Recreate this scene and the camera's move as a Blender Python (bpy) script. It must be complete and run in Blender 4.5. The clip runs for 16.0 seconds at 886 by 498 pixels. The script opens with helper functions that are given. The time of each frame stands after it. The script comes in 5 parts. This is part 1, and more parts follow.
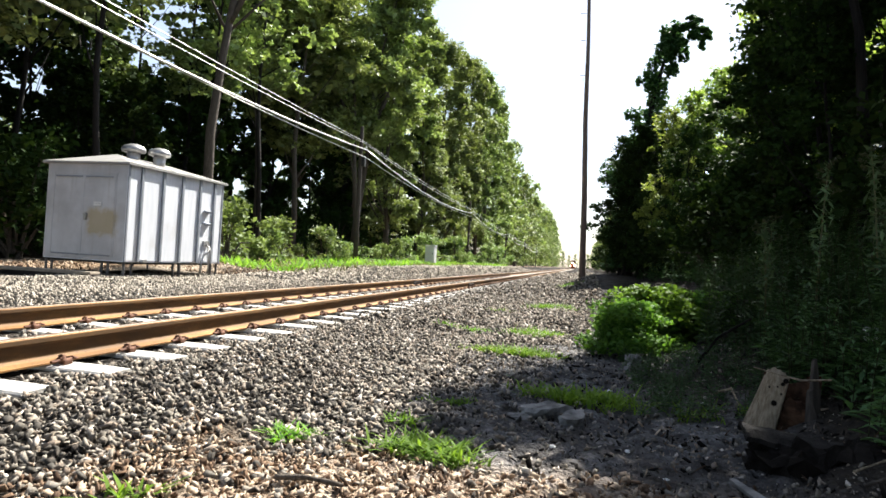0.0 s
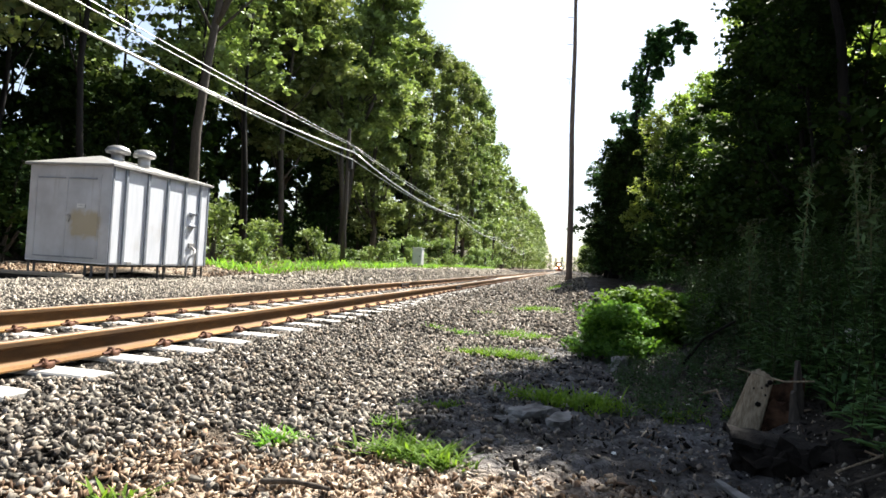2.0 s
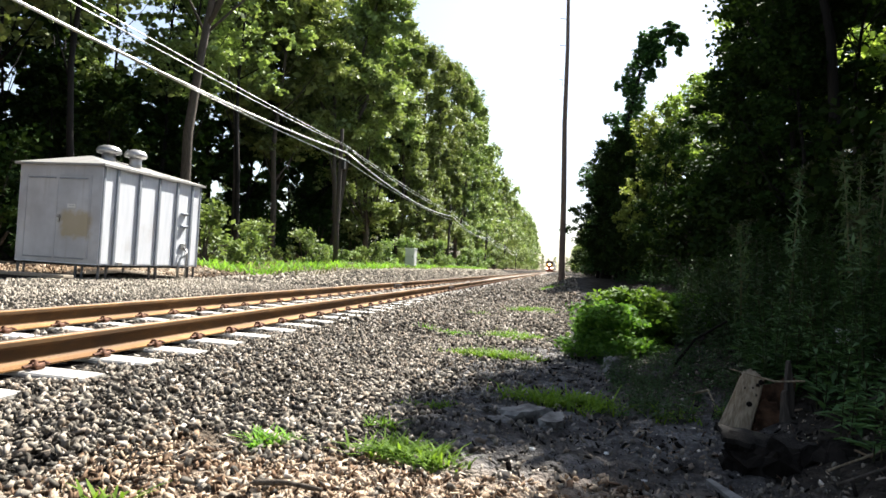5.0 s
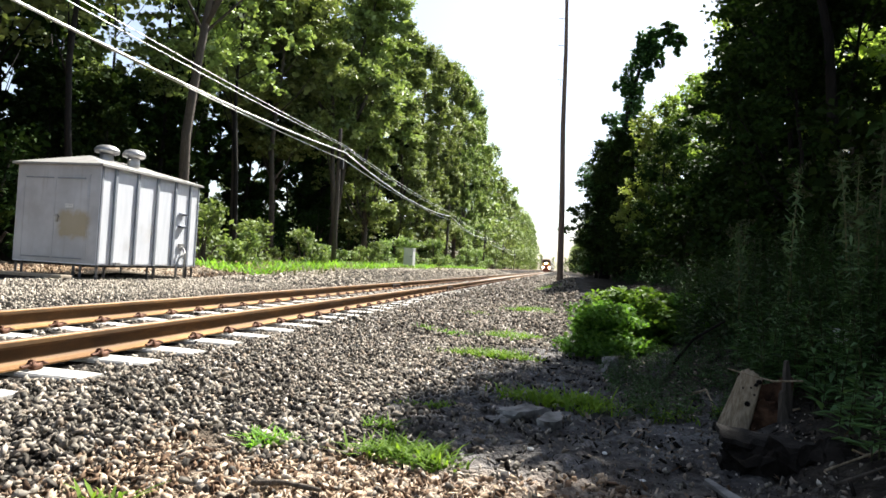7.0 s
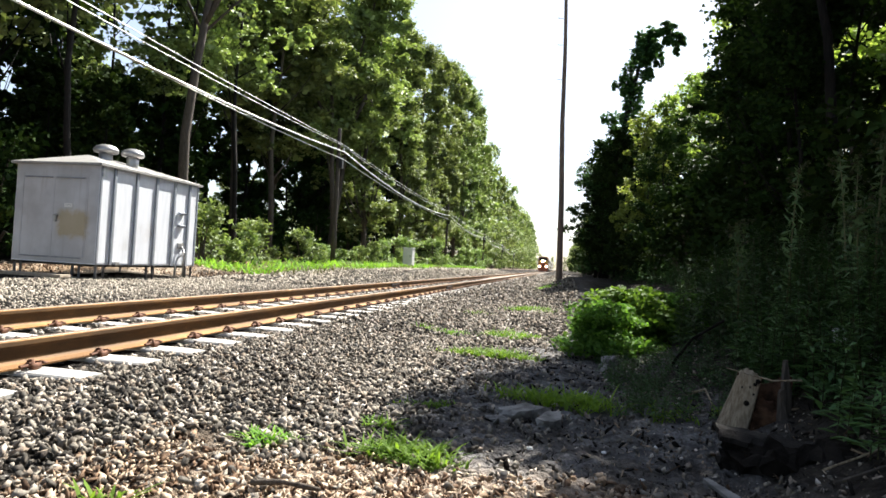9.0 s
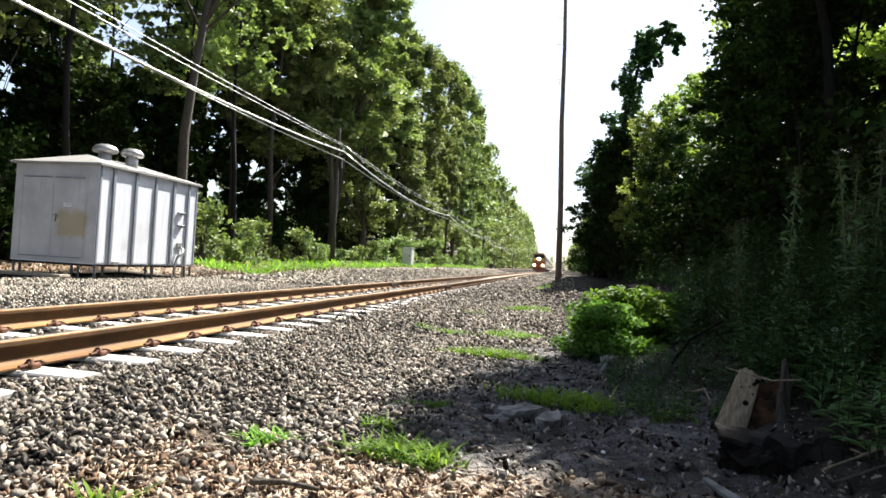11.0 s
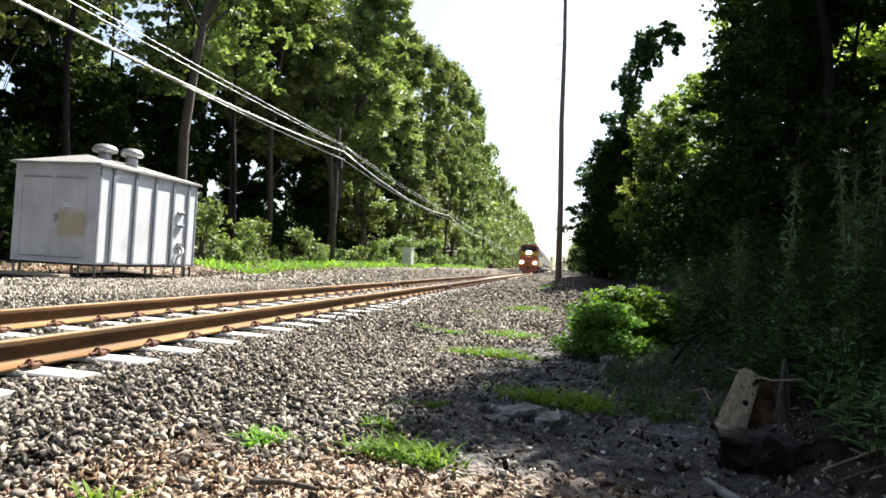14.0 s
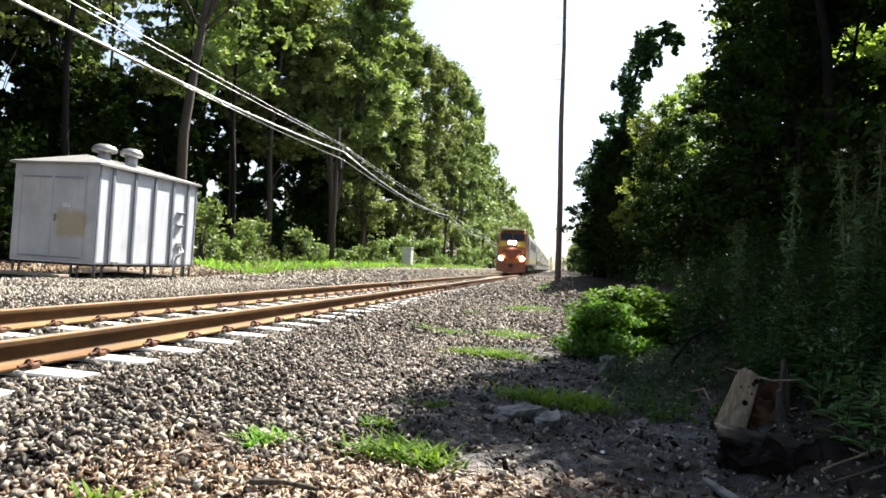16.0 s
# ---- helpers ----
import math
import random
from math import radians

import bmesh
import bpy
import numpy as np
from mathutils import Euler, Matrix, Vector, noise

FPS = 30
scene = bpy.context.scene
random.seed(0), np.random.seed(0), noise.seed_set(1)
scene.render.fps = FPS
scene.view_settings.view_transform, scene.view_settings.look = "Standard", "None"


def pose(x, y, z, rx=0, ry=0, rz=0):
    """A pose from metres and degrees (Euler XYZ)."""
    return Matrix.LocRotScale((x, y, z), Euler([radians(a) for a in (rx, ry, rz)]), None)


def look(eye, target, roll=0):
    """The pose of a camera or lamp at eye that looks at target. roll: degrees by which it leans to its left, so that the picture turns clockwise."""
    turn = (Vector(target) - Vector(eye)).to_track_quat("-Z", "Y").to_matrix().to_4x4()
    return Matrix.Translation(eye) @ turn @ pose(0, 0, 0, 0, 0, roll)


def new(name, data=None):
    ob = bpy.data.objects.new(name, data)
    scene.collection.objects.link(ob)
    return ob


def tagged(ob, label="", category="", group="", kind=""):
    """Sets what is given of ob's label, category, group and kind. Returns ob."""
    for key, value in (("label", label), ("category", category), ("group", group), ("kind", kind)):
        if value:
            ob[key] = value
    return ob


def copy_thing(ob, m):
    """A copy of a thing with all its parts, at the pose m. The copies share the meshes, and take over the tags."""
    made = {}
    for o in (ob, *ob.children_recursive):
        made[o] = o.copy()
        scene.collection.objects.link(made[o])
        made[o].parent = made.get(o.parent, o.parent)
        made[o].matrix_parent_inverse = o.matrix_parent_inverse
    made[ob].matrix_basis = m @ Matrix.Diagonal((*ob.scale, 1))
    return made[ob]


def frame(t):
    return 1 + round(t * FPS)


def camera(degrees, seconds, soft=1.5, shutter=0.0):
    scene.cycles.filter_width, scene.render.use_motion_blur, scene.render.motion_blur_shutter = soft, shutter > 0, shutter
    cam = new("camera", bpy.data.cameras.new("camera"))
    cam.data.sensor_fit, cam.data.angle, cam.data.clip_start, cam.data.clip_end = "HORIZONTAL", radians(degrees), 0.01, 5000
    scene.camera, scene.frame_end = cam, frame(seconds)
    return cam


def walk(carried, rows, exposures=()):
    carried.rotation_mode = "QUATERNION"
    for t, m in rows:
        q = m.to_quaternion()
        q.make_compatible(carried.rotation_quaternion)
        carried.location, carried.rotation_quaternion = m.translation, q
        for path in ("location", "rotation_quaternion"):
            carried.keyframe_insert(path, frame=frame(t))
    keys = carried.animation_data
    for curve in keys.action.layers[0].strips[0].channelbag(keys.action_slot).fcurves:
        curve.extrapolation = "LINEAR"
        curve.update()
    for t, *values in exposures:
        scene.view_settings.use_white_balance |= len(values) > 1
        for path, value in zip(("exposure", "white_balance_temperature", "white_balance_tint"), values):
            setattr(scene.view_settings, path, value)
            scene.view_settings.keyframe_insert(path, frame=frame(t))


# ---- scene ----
# ---------- camera and its walk ----------
cam = camera(70.0, 16.0, soft=1.6)
EYE = (0.0, 0.0, 0.657)
ROLL = 3.32


def aim(yaw, pitch):
    """Pose of the camera at EYE, yaw degrees to the left of the track, pitch degrees up."""
    a, b = radians(yaw), radians(pitch)
    way = Vector((-math.sin(a) * math.cos(b), math.cos(a) * math.cos(b), math.sin(b)))
    return look(EYE, Vector(EYE) + way * 10, ROLL)


walk(cam, [(0.0, aim(12.37, 0.975)), (0.5, aim(12.055, 1.08)), (1.0, aim(11.752, 1.165)), (1.5, aim(11.46, 1.228)),
           (2.0, aim(11.235, 1.272)), (2.5, aim(11.055, 1.300)), (3.0, aim(10.92, 1.325)), (3.5, aim(10.81, 1.345)),
           (4.0, aim(10.72, 1.352)), (5.2, aim(10.57, 1.356)), (6.5, aim(10.47, 1.358)), (7.5, aim(10.437, 1.360)),
           (8.5, aim(10.397, 1.338)), (9.2, aim(10.38, 1.315)), (11.5, aim(10.32, 1.298)), (14.0, aim(10.315, 1.296)),
           (16.0, aim(10.276, 1.298))])

# ---------- world, sun, exposure ----------
SUN_AZ = 20.0      # degrees to the right of the track's direction
SUN_EL = 50.0
world = bpy.data.worlds.new("sky")
scene.world = world
world.use_nodes = True
wn = world.node_tree.nodes
sky = wn.new("ShaderNodeTexSky")
sky.sky_type, sky.sun_disc = "NISHITA", False
sky.sun_elevation, sky.sun_rotation = radians(SUN_EL), radians(SUN_AZ)
sky.air_density, sky.dust_density, sky.ozone_density = 1.0, 1.3, 1.6
haze = wn.new("ShaderNodeHueSaturation")
haze.inputs["Saturation"].default_value = 0.72
wn["Background"].inputs["Strength"].default_value = 0.068
world.node_tree.links.new(sky.outputs[0], haze.inputs["Color"])
world.node_tree.links.new(haze.outputs[0], wn["Background"].inputs["Color"])
sun = new("sun", bpy.data.lights.new("sun", "SUN"))
sun.data.energy, sun.data.angle, sun.data.color = 5.0, radians(0.55), (1.0, 0.96, 0.89)
sun.matrix_world = look((0, 0, 0), (-math.sin(radians(SUN_AZ)) * math.cos(radians(SUN_EL)),
                                    -math.cos(radians(SUN_AZ)) * math.cos(radians(SUN_EL)), -math.sin(radians(SUN_EL))))
scene.view_settings.exposure = 1.66

# ---------- materials ----------


class Mat:
    """A node material with a few short ways to wire it."""

    def __init__(self, name, rough=0.8, metal=0.0, spec=0.5):
        self.m = bpy.data.materials.new(name)
        self.m.use_nodes = True
        self.nt = self.m.node_tree
        self.b = self.nt.nodes["Principled BSDF"]
        self.b.inputs["Roughness"].default_value = rough
        self.b.inputs["Metallic"].default_value = metal
        self.b.inputs["Specular IOR Level"].default_value = spec
        self.pos = self.n("ShaderNodeNewGeometry").outputs["Position"]
        self.obj = self.n("ShaderNodeTexCoord").outputs["Object"]

    def n(self, kind):
        return self.nt.nodes.new(kind)

    def link(self, a, b):
        self.nt.links.new(a, b)

    def noise(self, scale, detail=4.0, at=None, rough=0.55, stretch=None):
        t = self.n("ShaderNodeTexNoise")
        t.inputs["Scale"].default_value, t.inputs["Detail"].default_value = scale, detail
        t.inputs["Roughness"].default_value = rough
        src = at or self.pos
        if stretch:
            mp = self.n("ShaderNodeMapping")
            mp.inputs["Scale"].default_value = stretch
            self.link(src, mp.inputs["Vector"])
            src = mp.outputs[0]
        self.link(src, t.inputs["Vector"])
        return t.outputs["Fac"]

    def voronoi(self, scale, out="Distance", at=None):
        t = self.n("ShaderNodeTexVoronoi")
        t.inputs["Scale"].default_value = scale
        self.link(at or self.pos, t.inputs["Vector"])
        return t.outputs[out]

    def ramp(self, fac, *stops):
        r = self.n("ShaderNodeValToRGB")
        el = r.color_ramp.elements
        while len(el) < len(stops):
            el.new(0.5)
        for e, (p, c) in zip(el, stops):
            e.position, e.color = p, (*c, 1) if len(c) == 3 else c
        self.link(fac, r.inputs["Fac"])
        return r.outputs["Color"]

    def mix(self, fac, a, b, mode="MIX"):
        x = self.n("ShaderNodeMix")
        x.data_type, x.blend_type = "RGBA", mode
        for sock, v in ((x.inputs[0], fac), (x.inputs[6], a), (x.inputs[7], b)):
            if isinstance(v, (int, float)):
                sock.default_value = v
            elif isinstance(v, tuple):
                sock.default_value = (*v, 1)
            else:
                self.link(v, sock)
        return x.outputs[2]

    def math(self, op, a, b=0.0, clamp=False):
        x = self.n("ShaderNodeMath")
        x.operation, x.use_clamp = op, clamp
        for sock, v in ((x.inputs[0], a), (x.inputs[1], b)):
            if isinstance(v, (int, float)):
                sock.default_value = v
            else:
                self.link(v, sock)
        return x.outputs[0]

    def range(self, v, lo, hi, a=0.0, b=1.0):
        x = self.n("ShaderNodeMapRange")
        x.interpolation_type = "SMOOTHSTEP"
        for k, val in zip(("From Min", "From Max", "To Min", "To Max"), (lo, hi, a, b)):
            x.inputs[k].default_value = val
        self.link(v, x.inputs["Value"])
        return x.outputs[0]

    def random_object(self):
        return self.n("ShaderNodeObjectInfo").outputs["Random"]

    def random_island(self):
        return self.n("ShaderNodeNewGeometry").outputs["Random Per Island"]

    def color(self, c):
        if isinstance(c, tuple):
            self.b.inputs["Base Color"].default_value = (*c, 1)
        else:
            self.link(c, self.b.inputs["Base Color"])
        return self

    def rough(self, v):
        self.link(v, self.b.inputs["Roughness"])
        return self

    def bump(self, h, strength=0.4, dist=0.02):
        x = self.n("ShaderNodeBump")
        x.inputs["Strength"].default_value, x.inputs["Distance"].default_value = strength, dist
        self.link(h, x.inputs["Height"])
        self.link(x.outputs[0], self.b.inputs["Normal"])
        return self


def simple(name, base, dark, scale=6.0, rough=0.7, metal=0.0, fine=60.0, bump=0.15, spec=0.5, stretch=None):
    """Two-scale variation between two colours, with fine relief."""
    k = Mat(name, rough, metal, spec)
    a = k.noise(scale, 5, k.obj, stretch=stretch)
    b = k.noise(fine, 3, k.obj, stretch=stretch)
    c = k.mix(k.range(a, 0.3, 0.72), dark, base)
    k.color(k.mix(k.math("MULTIPLY", b, 0.45), c, dark))
    k.bump(b, bump, 0.01)
    k.rough(k.range(a, 0.2, 0.8, min(1, rough + 0.12), max(0.05, rough - 0.12)))
    return k.m


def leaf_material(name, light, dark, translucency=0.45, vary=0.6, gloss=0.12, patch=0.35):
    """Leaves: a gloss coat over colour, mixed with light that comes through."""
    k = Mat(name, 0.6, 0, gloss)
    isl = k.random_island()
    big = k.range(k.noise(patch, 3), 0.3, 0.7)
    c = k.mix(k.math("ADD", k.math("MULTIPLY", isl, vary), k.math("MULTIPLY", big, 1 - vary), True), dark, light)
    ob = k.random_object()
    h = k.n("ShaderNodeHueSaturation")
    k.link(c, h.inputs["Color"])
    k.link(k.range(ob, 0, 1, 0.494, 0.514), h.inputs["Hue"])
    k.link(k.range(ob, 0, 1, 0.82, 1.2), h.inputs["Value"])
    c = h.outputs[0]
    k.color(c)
    tr = k.n("ShaderNodeBsdfTranslucent")
    k.link(k.mix(1.0, c, (1.6, 1.6, 0.85), "MULTIPLY"), tr.inputs["Color"])
    mx = k.n("ShaderNodeMixShader")
    mx.inputs[0].default_value = translucency
    k.link(k.b.outputs[0], mx.inputs[1])
    k.link(tr.outputs[0], mx.inputs[2])
    k.link(mx.outputs[0], k.nt.nodes["Material Output"].inputs["Surface"])
    return k.m


def make_ground():
    k = Mat("ground", 0.95, 0, 0.06)
    sep = k.n("ShaderNodeSeparateXYZ")
    k.link(k.pos, sep.inputs[0])
    x = sep.outputs[0]
    wob = k.math("MULTIPLY", k.math("SUBTRACT", k.noise(0.9, 5), 0.5), 2.2)
    xr = k.math("ADD", x, wob)
    cell = k.voronoi(22, "Color")
    dist = k.voronoi(22, "Distance")
    bw = k.n("ShaderNodeRGBToBW")
    k.link(cell, bw.inputs[0])
    gravel = k.ramp(bw.outputs[0], (0.1, (0.10, 0.095, 0.09)), (0.5, (0.22, 0.205, 0.19)), (0.85, (0.36, 0.34, 0.31)))
    gravel = k.mix(k.range(dist, 0.10, 0.38), gravel, (0.018, 0.016, 0.014))
    f = k.noise(55, 4)
    dirt = k.ramp(k.noise(4.5, 9, rough=0.68), (0.32, (0.036, 0.036, 0.038)), (0.5, (0.135, 0.135, 0.139)), (0.68, (0.34, 0.34, 0.345)))
    dirt = k.mix(k.range(f, 0.45, 0.75), dirt, (0.105, 0.098, 0.092))
    litter = k.ramp(k.noise(7, 6), (0.3, (0.020, 0.018, 0.016)), (0.55, (0.052, 0.045, 0.038)), (0.8, (0.12, 0.10, 0.08)))
    sand = k.ramp(k.noise(3, 6), (0.3, (0.24, 0.19, 0.14)), (0.7, (0.50, 0.43, 0.34)))
    ymix = k.range(sep.outputs[1], 6.0, 12.0, 0.0, 1.0)
    c = k.mix(k.range(k.math("SUBTRACT", xr, k.math("MULTIPLY", ymix, 1.8)), -1.35, -0.55), gravel, dirt)
    tan = k.ramp(k.noise(16, 6), (0.3, (0.24, 0.165, 0.11)), (0.55, (0.50, 0.39, 0.29)), (0.75, (0.64, 0.54, 0.43)))
    tanmask = k.math("MULTIPLY", k.math("MULTIPLY", k.range(sep.outputs[1], 3.3, 2.5), k.range(sep.outputs[1], 0.6, 1.6)), k.range(xr, -1.9, -1.1))
    c = k.mix(k.math("MULTIPLY", tanmask, k.range(k.noise(3.5, 4), 0.25, 0.45)), c, tan)
    c = k.mix(k.range(xr, 0.55, 1.5), c, litter)
    c = k.mix(k.range(xr, -13.2, -12.0), sand, c)
    dry = k.ramp(k.noise(9, 7), (0.3, (0.10, 0.065, 0.04)), (0.5, (0.30, 0.21, 0.13)), (0.72, (0.52, 0.40, 0.28)))
    c = k.mix(k.range(xr, -14.6, -13.0), dry, c)
    c = k.mix(k.range(xr, -19.5, -17.0), litter, c)
    # Ground darkened under and around the hut: its shadow put into the colour.
    hut_shade = k.math("MULTIPLY", k.math("MULTIPLY", k.range(sep.outputs[1], 11.6, 12.6), k.range(sep.outputs[1], 18.6, 17.8)),
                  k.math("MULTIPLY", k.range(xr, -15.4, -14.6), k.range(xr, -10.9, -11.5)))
    c = k.mix(hut_shade, c, k.mix(f, (0.014, 0.012, 0.010), (0.05, 0.042, 0.034)))
    c = k.mix(k.range(k.noise(0.5, 5), 0.4, 0.7, 0.0, 0.3), c, (0.17, 0.14, 0.11))
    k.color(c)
    hgt = k.math("ADD", k.math("MULTIPLY", dist, -1.0), k.math("MULTIPLY", f, 0.8))
    k.bump(k.math("ADD", hgt, k.math("MULTIPLY", k.noise(14, 5), 2.2)), 1.0, 0.05)
    return k.m


def make_stone():
    k = Mat("ballast_stone", 0.85, 0, 0.05)
    isl = k.random_island()
    c = k.ramp(isl, (0.0, (0.022, 0.020, 0.018)), (0.30, (0.105, 0.098, 0.085)), (0.60, (0.36, 0.325, 0.27)),
               (0.82, (0.27, 0.213, 0.162)), (1.0, (0.67, 0.62, 0.55)))
    c = k.mix(k.range(k.noise(45, 4), 0.4, 0.75, 0.0, 0.8), c, (0.12, 0.10, 0.085))
    sep = k.n("ShaderNodeSeparateXYZ")
    k.link(k.pos, sep.inputs[0])
    c = k.mix(k.range(sep.outputs[0], -5.2, -9.0, 0.0, 0.7), c, (0.58, 0.515, 0.42))
    k.color(c)
    k.bump(k.noise(130, 3), 0.5, 0.006)
    return k.m


def make_rail_side():
    k = Mat("rusty_rail_steel", 0.7, 0.25, 0.4)
    a = k.noise(5, 5, k.obj, stretch=(1, 0.25, 1))
    b = k.noise(90, 3, k.obj)
    c = k.ramp(a, (0.25, (0.11, 0.053, 0.018)), (0.55, (0.28, 0.143, 0.042)), (0.8, (0.43, 0.245, 0.085)))
    c = k.mix(k.range(b, 0.5, 0.8), c, (0.08, 0.035, 0.02))
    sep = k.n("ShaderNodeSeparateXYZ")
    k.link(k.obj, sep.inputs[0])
    # Web darkened below the head: the head's shadow put into the rust colour.
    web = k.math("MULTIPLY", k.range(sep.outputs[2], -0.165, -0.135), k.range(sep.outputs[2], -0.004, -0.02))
    head_shade = k.math("MULTIPLY", web, k.range(k.noise(14, 5, k.obj, stretch=(1, 0.3, 1)), 0.2, 0.6, 0.4, 0.78))
    k.color(k.mix(head_shade, c, (0.055, 0.033, 0.016)))
    k.bump(b, 0.3, 0.004)
    return k.m


def make_wood(name, light, dark):
    k = Mat(name, 0.85, 0, 0.25)
    g = k.noise(9, 6, k.obj, stretch=(6, 6, 0.35))
    f = k.noise(60, 3, k.obj, stretch=(3, 3, 0.2))
    c = k.mix(k.range(g, 0.3, 0.7), dark, light)
    k.color(k.mix(k.math("MULTIPLY", f, 0.5), c, dark))
    k.bump(k.math("ADD", g, f), 0.5, 0.015)
    return k.m


def make_paint():
    """Silver-grey painted metal with streaks."""
    k = Mat("silver_grey_paint", 0.34, 0.12, 0.5)
    s = k.noise(3.5, 5, k.obj, stretch=(3, 3, 0.35))
    d = k.noise(0.8, 4, k.obj)
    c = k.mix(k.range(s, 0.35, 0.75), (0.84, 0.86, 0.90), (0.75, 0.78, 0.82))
    c = k.mix(k.range(d, 0.58, 0.8, 0, 0.4), c, (0.50, 0.46, 0.40))
    k.color(c)
    k.rough(k.range(s, 0.2, 0.8, 0.5, 0.36))
    k.bump(k.noise(2.0, 3, k.obj), 0.15, 0.02)
    return k.m


def make_shaded_end_paint():
    """Grey paint that carries the end wall's shade, with a painted ochre reflection and rust streaks."""
    k = Mat("shaded_end_grey_paint", 0.42, 0.2, 0.5)
    s = k.noise(1.2, 5, k.obj)
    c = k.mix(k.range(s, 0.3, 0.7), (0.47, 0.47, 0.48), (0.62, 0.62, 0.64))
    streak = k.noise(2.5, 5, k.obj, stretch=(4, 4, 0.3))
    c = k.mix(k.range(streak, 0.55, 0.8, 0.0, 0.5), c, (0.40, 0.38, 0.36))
    sep = k.n("ShaderNodeSeparateXYZ")
    k.link(k.obj, sep.inputs[0])
    # Ochre patch on the right leaf: a warm reflection painted into the colour.
    wob = k.math("MULTIPLY", k.math("SUBTRACT", k.noise(5, 4, k.obj), 0.5), 0.35)
    dx = k.math("ABSOLUTE", k.math("ADD", k.math("ADD", sep.outputs[0], 0.72), wob))
    dz = k.math("ABSOLUTE", k.math("ADD", k.math("SUBTRACT", sep.outputs[2], 0.98), wob))
    patch = k.math("MULTIPLY", k.range(dx, 0.55, 0.34), k.range(dz, 0.42, 0.22))
    c = k.mix(k.math("MULTIPLY", patch, 0.75), c, (0.42, 0.33, 0.17))
    k.color(c)
    k.rough(k.range(s, 0.2, 0.8, 0.52, 0.36))
    k.bump(k.noise(30, 3, k.obj), 0.1, 0.01)
    return k.m


def make_chip():
    k = Mat("dry_bark_chip", 0.9, 0, 0.1)
    c = k.ramp(k.random_island(), (0.0, (0.05, 0.032, 0.022)), (0.35, (0.20, 0.13, 0.085)), (0.65, (0.42, 0.32, 0.225)), (1.0, (0.60, 0.50, 0.385)))
    k.color(k.mix(k.range(k.noise(60, 4), 0.45, 0.75, 0.0, 0.7), c, (0.12, 0.08, 0.055)))
    k.bump(k.noise(140, 3), 0.4, 0.004)
    return k.m


CHIPS = make_chip()
GROUND, STONE, RAIL = make_ground(), make_stone(), make_rail_side()
RAIL_TOP = simple("worn_rail_head", (0.42, 0.36, 0.30), (0.26, 0.17, 0.11), 4, 0.38, 0.75, 60, 0.08)
CONCRETE = simple("tie_concrete", (0.66, 0.64, 0.60), (0.44, 0.42, 0.38), 3.5, 0.85, 0, 70, 0.3)
CLIP = simple("rusty_clip", (0.20, 0.085, 0.04), (0.07, 0.03, 0.018), 30, 0.75, 0.3, 150, 0.3)
PAINT = make_paint()
PAINT_END_SHADED = make_shaded_end_paint()
PAINT_RIB = simple("rib_grey_paint", (0.36, 0.39, 0.43), (0.27, 0.29, 0.32), 3, 0.5, 0.3, 30, 0.1)
ROOF = simple("pale_roof_metal", (0.42, 0.41, 0.39), (0.30, 0.29, 0.27), 2.2, 0.55, 0.2, 30, 0.15)
GALV = simple("galvanised_steel", (0.55, 0.55, 0.54), (0.36, 0.35, 0.34), 5, 0.42, 0.7, 40, 0.15)
LEG = simple("dull_leg_steel", (0.20, 0.19, 0.18), (0.11, 0.10, 0.095), 5, 0.6, 0.3, 40, 0.2)
LABEL = simple("white_plate", (0.80, 0.80, 0.78), (0.62, 0.62, 0.60), 8, 0.5)
DARK = simple("dark_metal", (0.05, 0.05, 0.05), (0.025, 0.025, 0.025), 8, 0.55, 0.4)
WHITE = simple("white_cabinet_paint", (0.88, 0.88, 0.86), (0.74, 0.73, 0.70), 3, 0.45)
POLE = make_wood("creosoted_pole_wood", (0.27, 0.20, 0.165), (0.13, 0.092, 0.075))
POLE_GREY = make_wood("weathered_pole_wood", (0.12, 0.10, 0.083), (0.05, 0.042, 0.035))
BARK = make_wood("bark", (0.15, 0.125, 0.10), (0.05, 0.041, 0.032))
# Bark darkened for trunks in the wood's shade; the loose slab shares it.
DARK_BARK = make_wood("shade_dark_bark", (0.026, 0.022, 0.019), (0.009, 0.008, 0.007))
ROT = simple("crumbling_brown_rot", (0.13, 0.07, 0.04), (0.03, 0.018, 0.012), 14, 0.95, 0, 70, 0.9, 0.05)
DEADWOOD = make_wood("pale_dead_wood", (0.41, 0.34, 0.245), (0.17, 0.13, 0.085))
CHARRED = simple("rotten_dark_bark", (0.024, 0.020, 0.017), (0.007, 0.006, 0.005), 9, 0.95, 0, 60, 0.8, 0.08)
CABLE = simple("aluminium_cable", (0.75, 0.75, 0.74), (0.55, 0.55, 0.54), 4, 0.35, 0.8)
LEAF_OAK = leaf_material("oak_leaf", (0.375, 0.46, 0.17), (0.034, 0.058, 0.023), 0.22, 0.45, 0.3, 0.7)
LEAF_VINE = leaf_material("backlit_vine_leaf", (0.36, 0.45, 0.12), (0.06, 0.10, 0.025), 0.45, gloss=0.5)
# Near-black copy of the leaves: the wood's shade is put into the colour.
LEAF_SHADED = leaf_material("shaded_leaf", (0.040, 0.070, 0.017), (0.011, 0.022, 0.007), 0.10, gloss=0.02)
LEAF_BRIGHT = leaf_material("bright_leaf", (0.165, 0.30, 0.05), (0.022, 0.05, 0.011), 0.34)
LEAF_WEED = leaf_material("weed_leaf", (0.085, 0.165, 0.062), (0.018, 0.040, 0.014), 0.2, gloss=0.1)
STALK = leaf_material("green_brown_stalk", (0.085, 0.09, 0.045), (0.03, 0.035, 0.016), 0.15)
